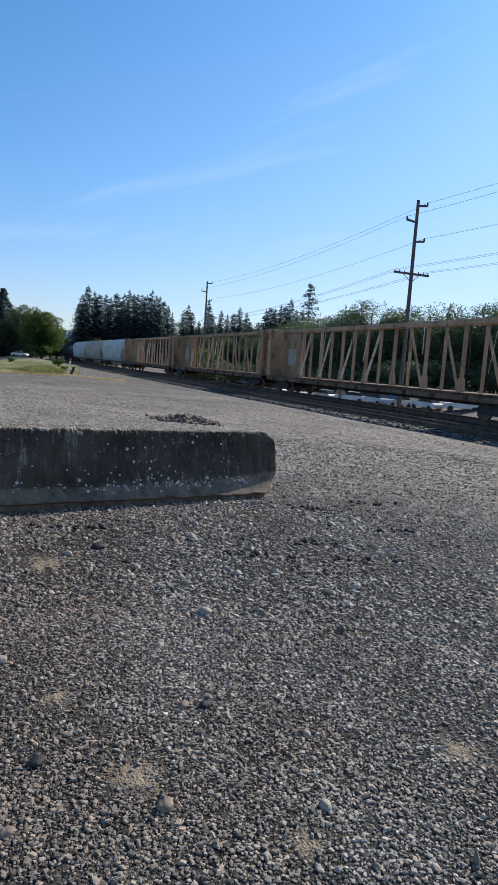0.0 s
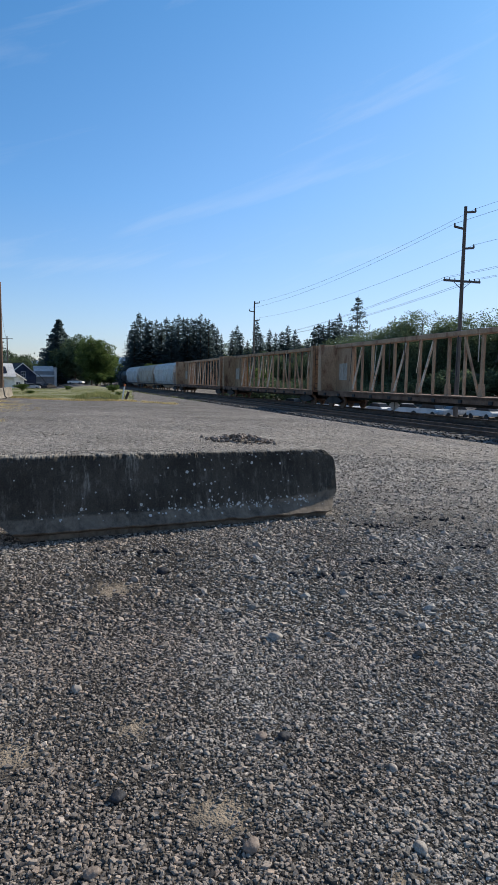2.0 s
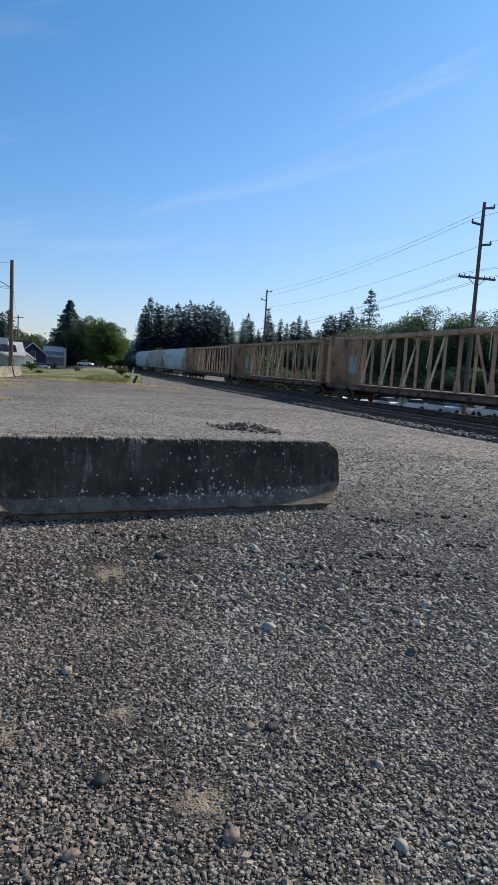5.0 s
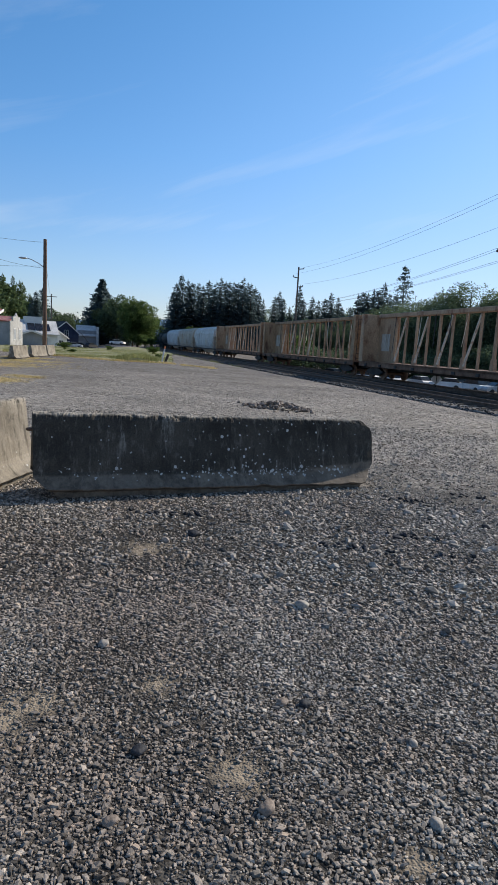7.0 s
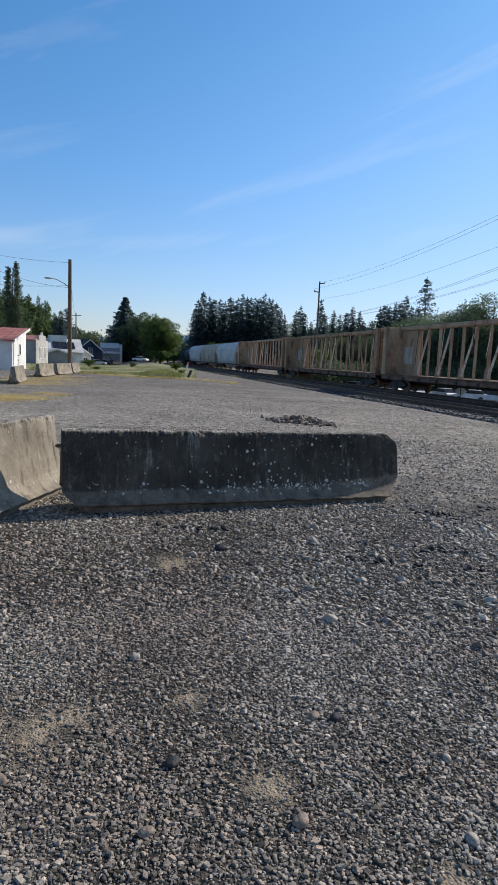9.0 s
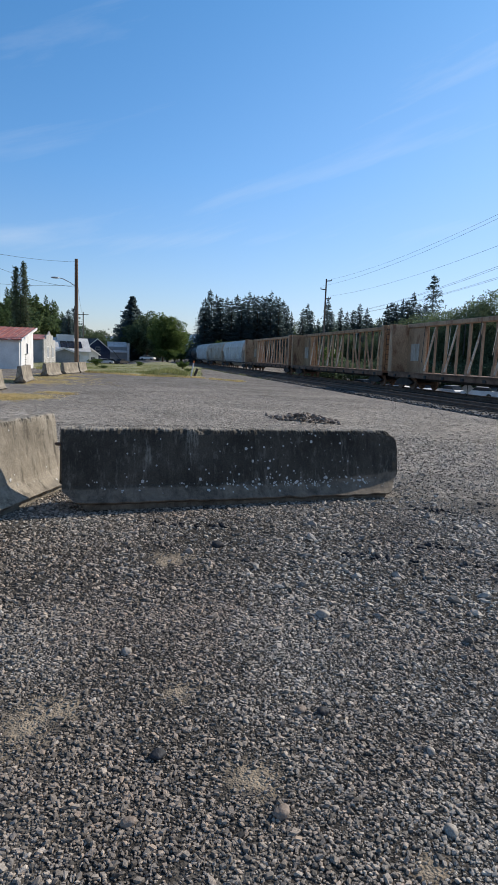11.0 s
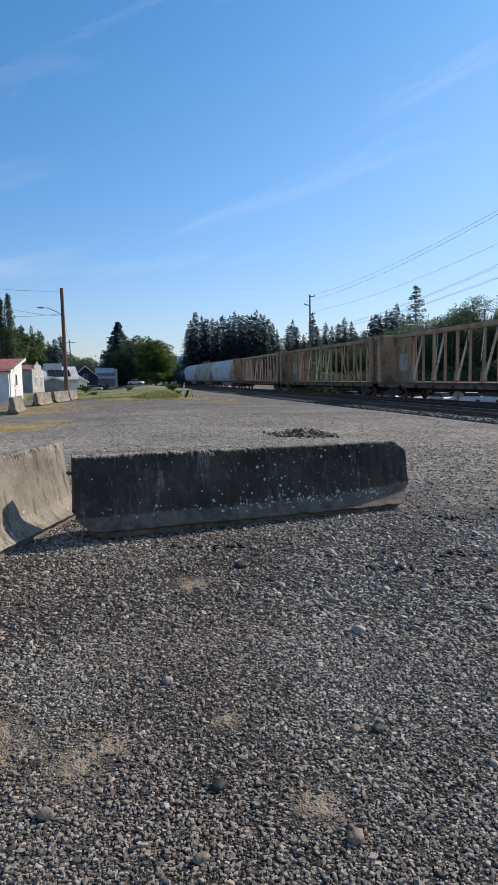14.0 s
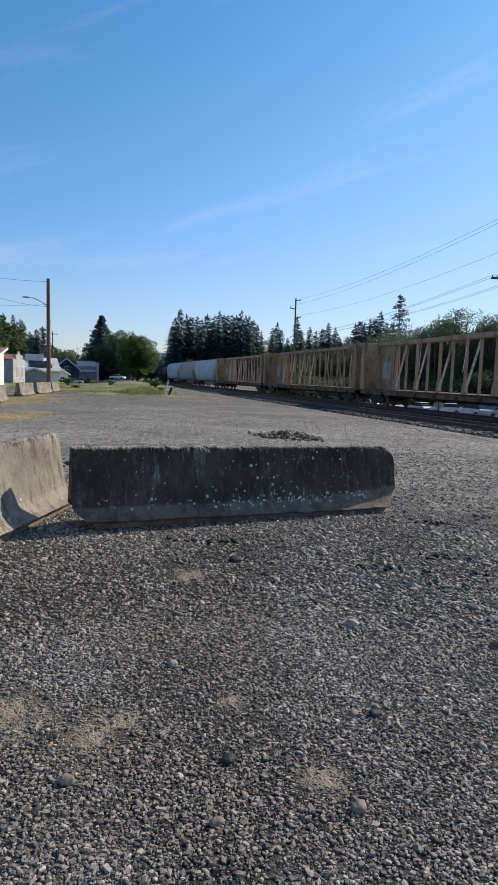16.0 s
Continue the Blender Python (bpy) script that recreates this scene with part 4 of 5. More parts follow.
def hopper(s, length, paint, label):
    """Covered hopper: curved side body with sloped ends, roof walk, outlets and trucks."""
    car = car_at(s, "covered_hopper", label)
    h = length / 2 - 0.55
    sec = [(-1.25, 1.1), (-1.52, 1.5), (-1.6, 2.4), (-1.55, 3.4), (-1.3, 4.1), (-0.8, 4.45), (0.8, 4.45), (1.3, 4.1), (1.55, 3.4), (1.6, 2.4), (1.52, 1.5), (1.25, 1.1)]
    bm = bmesh.new()
    rings = []
    for x, cutz in ((-h + 0.25, 2.9), (-h + 2.0, 1.1), (h - 2.0, 1.1), (h - 0.25, 2.9)):
        rings.append([bm.verts.new((x, y, max(z, cutz) if z < 2.9 else z)) for y, z in sec])
    for a, b in zip(rings, rings[1:]):
        for j in range(len(sec)):
            k = (j + 1) % len(sec)
            bm.faces.new((a[j], b[j], b[k], a[k]))
    bm.faces.new(rings[0])
    bm.faces.new(rings[-1][::-1])
    bmesh.ops.recalc_face_normals(bm, faces=bm.faces[:])
    body = part("body", bm, paint, car)
    for i in range(9):
        x = -h + 2.2 + i * (2 * h - 4.4) / 8
        for y in (-1.62, 1.57):
            part("rib", boxed(x - 0.04, x + 0.04, y, y + 0.05, 1.5, 3.5), paint, body)
    part("roof_walk", box(bmesh.new(), -h + 0.3, h - 0.3, -0.35, 0.35, 4.47, 4.55), M_METAL, car)
    part("sill", box(bmesh.new(), -h, h, -1.3, 1.3, 0.95, 1.12), M_DARK, car)
    for x in (-h * 0.45, 0, h * 0.45):
        bm = bmesh.new()
        bmesh.ops.create_cone(bm, cap_ends=True, segments=4, radius1=0.35, radius2=1.5, depth=0.85, matrix=Matrix.Translation((x, 0, 0.85)) @ Matrix.Rotation(radians(45), 4, "Z"))
        part("outlet", bm, paint, car)
    for x in (-h + 0.5, h - 0.5):
        bm = bmesh.new()
        for y in (0.92, 1.45):
            bar(bm, (x, y, 1.1), (x, y, 4.0), 0.06)
        for i in range(7):
            rod(bm, (x, 0.95, 1.3 + i * 0.4), (x, 1.45, 1.3 + i * 0.4), 0.02, n=5)
        part("end_ladder", bm, M_METAL, car)
    for x in (-h + 1.6, h - 1.6):
        truck(car, x)
    couplers(car, h)
    return car


def tank_car(s, length, label):
    car = car_at(s, "tank_car", label)
    h = length / 2 - 0.55
    bm = bmesh.new()
    bmesh.ops.create_uvsphere(bm, u_segments=24, v_segments=12, radius=1.5)
    bmesh.ops.rotate(bm, verts=bm.verts[:], cent=(0, 0, 0), matrix=Matrix.Rotation(radians(90), 3, "Y"))
    for v in bm.verts:
        v.co.x = v.co.x * 0.4 + math.copysign(h - 1.3, v.co.x) if abs(v.co.x) > 1e-4 else 0
        v.co.z += 2.55
    part("tank", bm, M_TANK, car, smooth=True)
    dome = bmesh.new()
    rod(dome, (0, 0, 3.9), (0, 0, 4.45), 0.5, n=16)
    part("dome", dome, M_TANK, car)
    part("platform", box(bmesh.new(), -1.2, 1.2, -0.9, 0.9, 4.06, 4.12), M_DARK, car)
    for e in (-1, 1):
        a, b = sorted((e * h, e * (h - 2.6)))
        part("stub_sill", boxed(a, b, -1.2, 1.2, 0.85, 1.1), M_DARK, car)
    bm = bmesh.new()
    for y in (-1.2, 1.2):
        rod(bm, (-h, y, 2.0), (h, y, 2.0), 0.025, n=6)
    part("handrail", bm, M_METAL, car)
    for x in (-h + 1.6, h - 1.6):
        truck(car, x)
    couplers(car, h)
    return car


CAR = 25.2
centerbeam(12.2 - 1.5 * CAR, CAR, M_TAN, "tan empty centerbeam lumber flatcar in the train")
centerbeam(12.2 - 0.5 * CAR, CAR, M_TAN, "bright tan empty centerbeam flatcar with diagonal braces")
centerbeam(12.2 + 0.5 * CAR, CAR, M_TAN_OLD, "faded brown empty centerbeam flatcar with loose straps")
centerbeam(12.2 + 1.5 * CAR, CAR, M_TAN, "orange-tan empty centerbeam flatcar in the train")
s = 12.2 + 2 * CAR
hopper(s + 9.3, 18.6, M_HOPPER, "pale blue-white covered hopper in the train")
hopper(s + 27.9, 18.6, M_HOPPER_TAN, "weathered beige covered hopper in the train")
hopper(s + 46.5, 18.6, M_HOPPER, "pale grey covered hopper in the train")
for i in range(5):
    tank_car(s + 55.8 + 8.4 + i * 16.8, 16.8, "black tank car far down the train")


# ---- poles and wires ----
def at(bearing, d):
    """Ground place at a bearing (degrees left of +y) and distance from the camera's stand."""
    x, y = 0.1 - math.sin(radians(bearing)) * d, 0.03 + math.cos(radians(bearing)) * d
    return x, y


def bell(bm, p, r=0.06, h=0.16):
    rod(bm, p, (p[0], p[1], p[2] + h), r, r * 0.6, n=8)


LINE = Vector((-45.1, 46.5)).normalized()
CROSS = Vector((LINE.y, -LINE.x))


def power_pole(x, y, top, material, label, arms):
    g = ground_z(x, y)
    ob = thing("utility_pole", pose(x, y, g), label, "utility pole", "utility poles along the track")
    h = top - g
    part("pole", rod(bmesh.new(), (0, 0, -0.5), (0, 0, h), 0.21, 0.13, n=14), material, ob, smooth=False)
    for dz, side in arms:
        z = h - dz
        bm = bmesh.new()
        e = CROSS * side * 0.95
        bar(bm, (0, 0, z - 0.12), (e.x, e.y, z), 0.12, 0.16)
        bell(bm, (e.x, e.y, z), 0.09, 0.3)
        part("insulator_arm", bm, M_POLE_GREY, ob)
    return ob


def crossarm(ob, z, half):
    arm = part("crossarm", bar(bmesh.new(), (-CROSS.x * half, -CROSS.y * half, z), (CROSS.x * half, CROSS.y * half, z), 0.13, 0.17), M_POLE_GREY, ob)
    for k in (-1, -0.72, -0.42, 0.42, 0.72, 1):
        bm = bmesh.new()
        bell(bm, (CROSS.x * half * k * 0.95, CROSS.y * half * k * 0.95, z + 0.08), 0.05, 0.16)
        part("insulator", bm, M_DARK, arm)
    bm = bmesh.new()
    for e in (-1, 1):
        bar(bm, (CROSS.x * e * 0.9, CROSS.y * e * 0.9, z), (0, 0, z - 0.7), 0.04)
    part("brace", bm, M_DARK, ob)


RP, P2 = Vector((-9.97, 55.1)), Vector((-55.1, 101.5))
P3 = RP + (RP - P2)
tall = power_pole(RP.x, RP.y, 16.4, M_POLE_GREY, "tall weathered wooden power pole with side arms and crossarm", ((0.35, 1), (1.7, -1), (3.3, 1)))
crossarm(tall, 10.3 - ground_z(RP.x, RP.y), 1.75)
far_pole = power_pole(P2.x, P2.y, 16.3, M_POLE_GREY, "distant wooden power pole with side arms", ((0.25, 1), (1.8, -1), (3.4, 1)))


def wire(a, b, sag, r, label="thin sagging power cable"):
    cu = bpy.data.curves.new("power_cable", "CURVE")
    cu.dimensions = "3D"
    cu.bevel_depth, cu.bevel_resolution = r, 1
    sp = cu.splines.new("POLY")
    sp.points.add(24)
    for i in range(25):
        t = i / 24
        p = Vector(a).lerp(Vector(b), t)
        sp.points[i].co = (p.x, p.y, p.z - 4 * sag * t * (1 - t), 1)
    cu.materials.append(M_WIRE)
    return tagged(new("power_cable", cu), label, "cable", "overhead cables")


def on(p, side, z):
    return (p.x + CROSS.x * side, p.y + CROSS.y * side, z)


for a, b in ((P2, RP), (RP, P3)):
    for side, dz in ((0.95, 0.1), (-0.95, 1.45), (0.95, 3.05)):
        wire(on(a, side, 16.4 - dz), on(b, side, 16.4 - dz), 0.9, 0.012)
for side in (-1.65, -1.2, 1.2, 1.65):
    wire(on(RP, side, 10.55), on(P3, side, 10.55), 0.7, 0.010)
    wire(on(P2, side * 0.3, 9.6), on(RP, side, 10.55), 0.9, 0.012)

lx, ly = -43.38, 35.62
lamp = thing("street_lamp_pole", pose(lx, ly, ground_z(lx, ly)), "brown wooden pole carrying a cobra-head street lamp", "street lamp")
part("pole", rod(bmesh.new(), (0, 0, -0.4), (0, 0, 9.45), 0.19, 0.14, n=14), M_POLE, lamp)
ARM = Vector((-0.62, -0.78))
bm = bmesh.new()
pts = [(0, 0, 7.1), (ARM.x * 0.5, ARM.y * 0.5, 7.45), (ARM.x * 1.1, ARM.y * 1.1, 7.72), (ARM.x * 1.5, ARM.y * 1.5, 7.8)]
for a, b in zip(pts, pts[1:]):
    rod(bm, a, b, 0.035, n=7)
part("arm", bm, M_METAL, lamp)
bm = bmesh.new()
bmesh.ops.create_uvsphere(bm, u_segments=14, v_segments=8, radius=1.0)
for v in bm.verts:
    v.co = Vector((v.co.x * 0.36, v.co.y * 0.15, v.co.z * 0.08))
bmesh.ops.rotate(bm, verts=bm.verts[:], cent=(0, 0, 0), matrix=Matrix.Rotation(math.atan2(ARM.y, ARM.x), 3, "Z"))
bmesh.ops.translate(bm, verts=bm.verts[:], vec=(ARM.x * 1.75, ARM.y * 1.75, 7.78))
part("lamp_head", bm, M_METAL, lamp, "grey cobra-head luminaire", smooth=True)
top = Vector((lx, ly, ground_z(lx, ly) + 9.2))
wx, wy = at(69.26, 50)
wire(top, (wx, wy, 10.5), 0.8, 0.012)
wire(top - Vector((0, 0, 1.9)), (wx, wy, 7.6), 0.8, 0.012)
wire(top - Vector((0, 0, 2.1)), (wx, wy, 14.0), 1.9, 0.012)
x, y = at(50.19, 130)
thin = thing("thin_utility_pole", pose(x, y, ground_z(x, y)), "thin grey utility pole among the houses", "utility pole")
part("pole", rod(bmesh.new(), (0, 0, -0.5), (0, 0, 10.2), 0.14, 0.1, n=8), M_POLE_GREY, thin)
part("crossarm", bar(bmesh.new(), (-0.9, -0.6, 9.7), (0.9, 0.6, 9.7), 0.12), M_POLE_GREY, thin)
wire((x, y, ground_z(x, y) + 9.9), top - Vector((0, 0, 0.8)), 1.2, 0.012)

# ---- marker posts ----
px, py = -31.25, 36.75
post = thing("marker_post", pose(px, py, ground_z(px, py) - 0.05, -4, 9, 30), "leaning white marker post with orange top at gravel edge", "marker post")
part("post", boxed(-0.05, 0.05, -0.03, 0.03, 0, 1.12, bevel=0.006), M_WHITE, post)
part("reflector", boxed(-0.052, 0.052, -0.034, 0.034, 1.12, 1.32, bevel=0.006), M_ORANGE, post, "faded orange top")
stake = thing("wooden_stake", pose(px + 0.22, py + 0.1, ground_z(px, py) - 0.05, -6, 20, 25), "dark leaning wooden stake beside a marker post", "stake")
part("stake", boxed(-0.09, 0.09, -0.06, 0.06, 0, 0.75, bevel=0.01), M_TIE, stake)
sx, sy = -10.75, 38.8
sign = thing("diamond_sign", pose(sx, sy, ground_z(sx, sy), 0, 0, 25), "unpainted back of a diamond road sign on dark post", "sign")
part("post", boxed(-0.04, 0.04, 0.03, 0.1, -0.3, 1.1), M_DARK, sign)
bm = boxed(-0.26, 0.26, 0.0, 0.012, -0.26, 0.26, bevel=0.004)
bmesh.ops.rotate(bm, verts=bm.verts[:], cent=(0, 0, 0), matrix=Matrix.Rotation(radians(45), 3, "Y"))
bmesh.ops.translate(bm, verts=bm.verts[:], vec=(0, 0, 0.72))
part("plate", bm, M_WHITE, sign)
part("strip", boxed(-0.02, 0.02, -0.01, -0.002, 0.37, 1.07), M_DARK, sign)


# ---- buildings ----
def window(parent, x, z, w, h, y, material=None, bars=1):
    f = part("window", boxed(x - w / 2 - 0.09, x + w / 2 + 0.09, y - 0.05, y + 0.02, z - 0.09, z + h + 0.09), material or M_WHITE, parent)
    part("pane", boxed(x - w / 2, x + w / 2, y - 0.065, y - 0.052, z, z + h), M_GLASS, f)
    for i in range(bars):
        xx = x - w / 2 + w * (i + 1) / (bars + 1)
        part("glazing_bar", boxed(xx - 0.03, xx + 0.03, y - 0.08, y - 0.066, z, z + h), material or M_WHITE, f)
    part("glazing_bar", boxed(x - w / 2, x + w / 2, y - 0.08, y - 0.066, z + h / 2 - 0.03, z + h / 2 + 0.03), material or M_WHITE, f)
    return f


def gable_house(m, w, d, eave, ridge, wall, roof, label, front_windows=(), side_windows=(), over=0.3, trim=None):
    """Gable towards local -y; x across; ridge along y."""
    ob = thing("house", m, label, "house")
    part("wall", prism(bmesh.new(), [(-w / 2, -0.6), (w / 2, -0.6), (w / 2, eave), (0, ridge), (-w / 2, eave)], "y", 0, d), wall, ob)
    k = (ridge - eave) / (w / 2)
    for e in (-1, 1):
        bm = prism(bmesh.new(), [(0, ridge + 0.16), (e * (w / 2 + over), eave - k * over + 0.16), (e * (w / 2 + over), eave - k * over + 0.02), (0, ridge + 0.02)], "y", -over, d + over)
        part("roof", bm, roof, ob)
        tb = prism(bmesh.new(), [(0, ridge + 0.17), (e * (w / 2 + over), eave - k * over + 0.17), (e * (w / 2 + over), eave - k * over - 0.08), (0, ridge - 0.1)], "y", -over - 0.06, -over - 0.002)
        part("barge_board", tb, trim or M_WHITE, ob)
    for x, z, ww, hh in front_windows:
        window(ob, x, z, ww, hh, 0.0)
    for y, z, ww, hh in side_windows:
        bm = boxed(w / 2 - 0.01, w / 2 + 0.05, y - ww / 2, y + ww / 2, z, z + hh)
        f = part("window", bm, M_WHITE, ob)
        part("pane", boxed(w / 2 + 0.052, w / 2 + 0.062, y - ww / 2 + 0.1, y + ww / 2 - 0.1, z + 0.1, z + hh - 0.1), M_GLASS, f)
    return ob


def facing(bearing, d, turn=0.0, z=None):
    x, y = at(bearing, d)
    return pose(x, y, ground_z(x, y) if z is None else z, 0, 0, bearing + turn)


# white shed with a red metal roof rising to the back
shed = thing("white_shed", facing(55.46, 54.5, -13), "low white shed with faded red metal roof and dark windows", "shed")
W, D = 13.0, 5.2
part("wall", prism(bmesh.new(), [(0, -0.5), (D, -0.5), (D, 3.35), (0, 2.4)], "x", -W, 0), M_WHITE, shed)
bm = prism(bmesh.new(), [(-0.35, 2.36), (D + 0.35, 3.52), (D + 0.35, 3.62), (-0.35, 2.46)], "x", -W - 0.3, 0.25)
roof = part("roof", bm, M_RED_ROOF, shed)
for i in range(27):
    xx = -W + i * 0.5
    part("seam", prism(bmesh.new(), [(-0.35, 2.46), (D + 0.35, 3.62), (D + 0.35, 3.66), (-0.35, 2.50)], "x", xx - 0.02, xx + 0.02), M_RED_ROOF, roof)
part("gable_trim", prism(bmesh.new(), [(-0.36, 2.28), (D + 0.36, 3.44), (D + 0.36, 3.64), (-0.36, 2.48)], "x", 0.25, 0.31), M_WHITE, shed)
window(shed, -2.6, 1.0, 1.5, 0.75, 0.0, bars=1)
window(shed, -4.4, 1.0, 1.5, 0.75, 0.0, bars=1)
part("skirt", boxed(-W + 0.1, -1.9, -0.04, -0.005, 0.0, 0.45), M_GREY_WALL, shed)
f = part("window", boxed(0.0, 0.05, 2.4, 3.0, 1.2, 2.2), M_PALE_ROOF, shed)
part("pane", boxed(0.052, 0.06, 2.48, 2.92, 1.28, 2.12), M_GLASS, f)
for i in range(5):
    part("lettering", boxed(0.004, 0.012, 1.9 + (i % 2) * 0.1, 2.2 + (i % 3) * 0.12, 0.35 + i * 0.2, 0.45 + i * 0.2), M_DARK, shed, "unreadable painted marks")

# small white building with a stepped false front
ff = thing("false_front_building", facing(53.51, 84, -12), "small white building with stepped false front and rusty roof", "building")
# grey body: the side wall's shade put into its colour
part("body", prism(bmesh.new(), [(0.0, -0.6), (7.0, -0.6), (7.0, 3.0), (3.5, 3.6), (0.0, 3.0)], "x", -4.2, -0.12), M_GREY_WALL, ff)
for lo, hi in (((-0.2, 2.98), (3.5, 3.62)), ((7.2, 2.98), (3.5, 3.62))):
    part("roof", prism(bmesh.new(), [lo, hi, (hi[0], hi[1] + 0.12), (lo[0], lo[1] + 0.12)], "x", -4.4, -0.13), M_RED_ROOF, ff)
part("false_front", prism(bmesh.new(), [(-0.2, -0.6), (7.2, -0.6), (7.2, 3.1), (5.6, 3.1), (5.6, 3.7), (4.3, 3.7), (3.5, 4.2), (2.7, 3.7), (1.4, 3.7), (1.4, 3.1), (-0.2, 3.1)], "x", -0.12, 0.06), M_PLASTER, ff)
for yy in (1.6, 4.6):
    f = part("window", boxed(0.06, 0.1, yy, yy + 1.3, 0.7, 2.2), M_PALE_ROOF, ff)
    part("pane", boxed(0.102, 0.11, yy + 0.1, yy + 1.2, 0.8, 2.1), M_GREY_WALL, f)

# garage, panel-roofed house, cottage, navy house, grey barn
gable_house(facing(51.82, 95, 12), 4.6, 7.0, 1.35, 2.15, M_GREY_WALL, M_PALE_ROOF, "low grey garage with pale roof", over=0.35)
sol = thing("panel_roof_house", facing(51.08, 112, 8), "pale-roofed house with dark solar panels", "house")
part("wall", boxed(-2.9, 2.9, 0.5, 7, -1.0, 2.4), M_WHITE, sol)
r1 = part("roof", prism(bmesh.new(), [(-0.3, 1.9), (3.6, 4.2), (3.6, 4.35), (-0.3, 2.05)], "x", -3.2, 3.1), M_PALE_ROOF, sol)
part("back_roof", prism(bmesh.new(), [(3.6, 4.2), (7.6, 2.0), (7.6, 2.15), (3.6, 4.35)], "x", -3.2, 3.1), M_PALE_ROOF, sol)
part("dormer", boxed(-2.2, 0.6, 2.6, 5, 3.6, 4.9), M_WHITE, sol)
for i in range(3):
    part("solar_panel", prism(bmesh.new(), [(0.5, 2.62), (2.4, 3.72), (2.4, 3.78), (0.5, 2.68)], "x", -1.9 + i * 1.25, -0.75 + i * 1.25), M_SOLAR, sol, "dark solar panel")
gable_house(facing(49.7, 120, 30), 4.0, 6.0, 1.7, 2.9, M_WHITE, M_DARK_ROOF, "small white cottage with dark roof", ((-0.8, 0.2, 0.8, 1.0), (0.8, 0.2, 0.8, 1.0)))
navy = gable_house(facing(49.0, 190, 22), 8.0, 9.5, 4.0, 7.2, M_BLUE, M_DARK_ROOF, "navy blue gabled house with white window trim", ((0.2, 3.2, 1.2, 1.6), (0.3, 0.6, 1.7, 1.0)), ((2.0, 2.4, 1.3, 1.4), (5.0, 2.4, 1.3, 1.4), (2.0, 0.2, 1.3, 1.5)))
part("porch", boxed(4.0, 6.4, 1.5, 5.5, 1.6, 1.85), M_GREY_WALL, navy)
barn = thing("grey_building", facing(47.13, 200, 4), "grey sheeted building with pale torn roof", "building")
part("wall", boxed(-3.0, 3.0, 0, 6, -1, 5.2), M_GREY_WALL, barn)
part("roof", prism(bmesh.new(), [(-0.7, 3.4), (3.5, 6.6), (3.5, 6.8), (-0.7, 3.6)], "x", -3.3, 2.6), M_PALE_ROOF, barn)
part("end_wall", boxed(2.6, 3.3, -0.6, 6.2, -1, 6.4), M_PALE_ROOF, barn)
part("leaning_pole", bar(bmesh.new(), (-2.2, -1.5, 4.4), (2.4, -3, -1.2), 0.14), M_POLE_GREY, barn)
sh2 = gable_house(facing(45.86, 215, 10), 2.6, 4.0, 3.0, 3.9, M_WHITE, M_PALE_ROOF, "narrow pale outbuilding between trees")
far_house = gable_house(facing(9.6, 104, 18), 9.0, 9.0, 2.8, 4.2, M_DARK_ROOF, M_DARK_ROOF, "dark house beyond the train with white windows", ((-2.2, 1.0, 1.2, 1.2), (1.4, 1.0, 1.2, 1.2)), trim=M_DARK_ROOF)


# ---- parked vehicles ----
def parked_car(m, paint, label, tall=0.0):
    ob = thing("parked_car", m, label, "car", "parked cars")
    bm = prism(bmesh.new(), [(-2.2, 0.35), (-2.25, 0.75), (-1.95, 0.95), (-1.2, 1.0), (1.0, 1.02), (2.05, 0.88), (2.2, 0.6), (2.15, 0.35)], "y", -0.88, 0.88)
    bmesh.ops.bevel(bm, geom=bm.edges[:], offset=0.06, segments=2, affect="EDGES")
    part("body", bm, paint, ob)
    bm = prism(bmesh.new(), [(-1.7, 0.95), (-1.25, 1.42 + tall), (0.3, 1.45 + tall), (1.05, 0.98)], "y", -0.72, 0.72)
    bmesh.ops.bevel(bm, geom=bm.edges[:], offset=0.06, segments=2, affect="EDGES")
    part("glasshouse", bm, M_GLASS, ob)
    part("roof", boxed(-1.2, 0.25, -0.68, 0.68, 1.43 + tall, 1.48 + tall, bevel=0.02), paint, ob)
    for x in (-1.35, 1.35):
        for y in (-0.8, 0.8):
            wheel = part("wheel", rod(bmesh.new(), (x, y - 0.1, 0.32), (x, y + 0.1, 0.32), 0.32, n=16), M_TANK, ob)
            part("rim", rod(bmesh.new(), (x, y - 0.11, 0.32), (x, y + 0.11, 0.32), 0.18, n=10), M_DARK, wheel)
    return ob


CAR_PAINTS = ((M_WHITE, "white parked car"), (M_METAL, "silver parked car"), (M_WHITE, "white parked van"), (M_DARK, "dark parked car"))
for i, (b, d, h) in enumerate(((8, 80, 10), (10.6, 82, 100), (12.6, 84, 20), (14.8, 85, 60), (17.2, 86, 15), (19.6, 88, 5), (22, 92, 40), (25, 98, 30), (28.5, 106, 20), (5, 78, 60))):
    x, y = at(b, d)
    paint, lb = CAR_PAINTS[i % 3]
    parked_car(pose(x, y, ground_z(x, y) - 0.01, 0, 0, h + 130), paint, lb + " beyond the railway", 0.35 if i % 3 == 2 else 0.0)
for px_b, d, h, k in ((48.29, 165, 40, 1), (47.74, 172, 60, 3), (46.83, 178, 100, 3), (44.52, 180, 20, 0)):
    x, y = at(px_b, d)
    parked_car(pose(x, y, ground_z(x, y) - 0.01, 0, 0, h), CAR_PAINTS[k][0], CAR_PAINTS[k][1] + " by the houses")


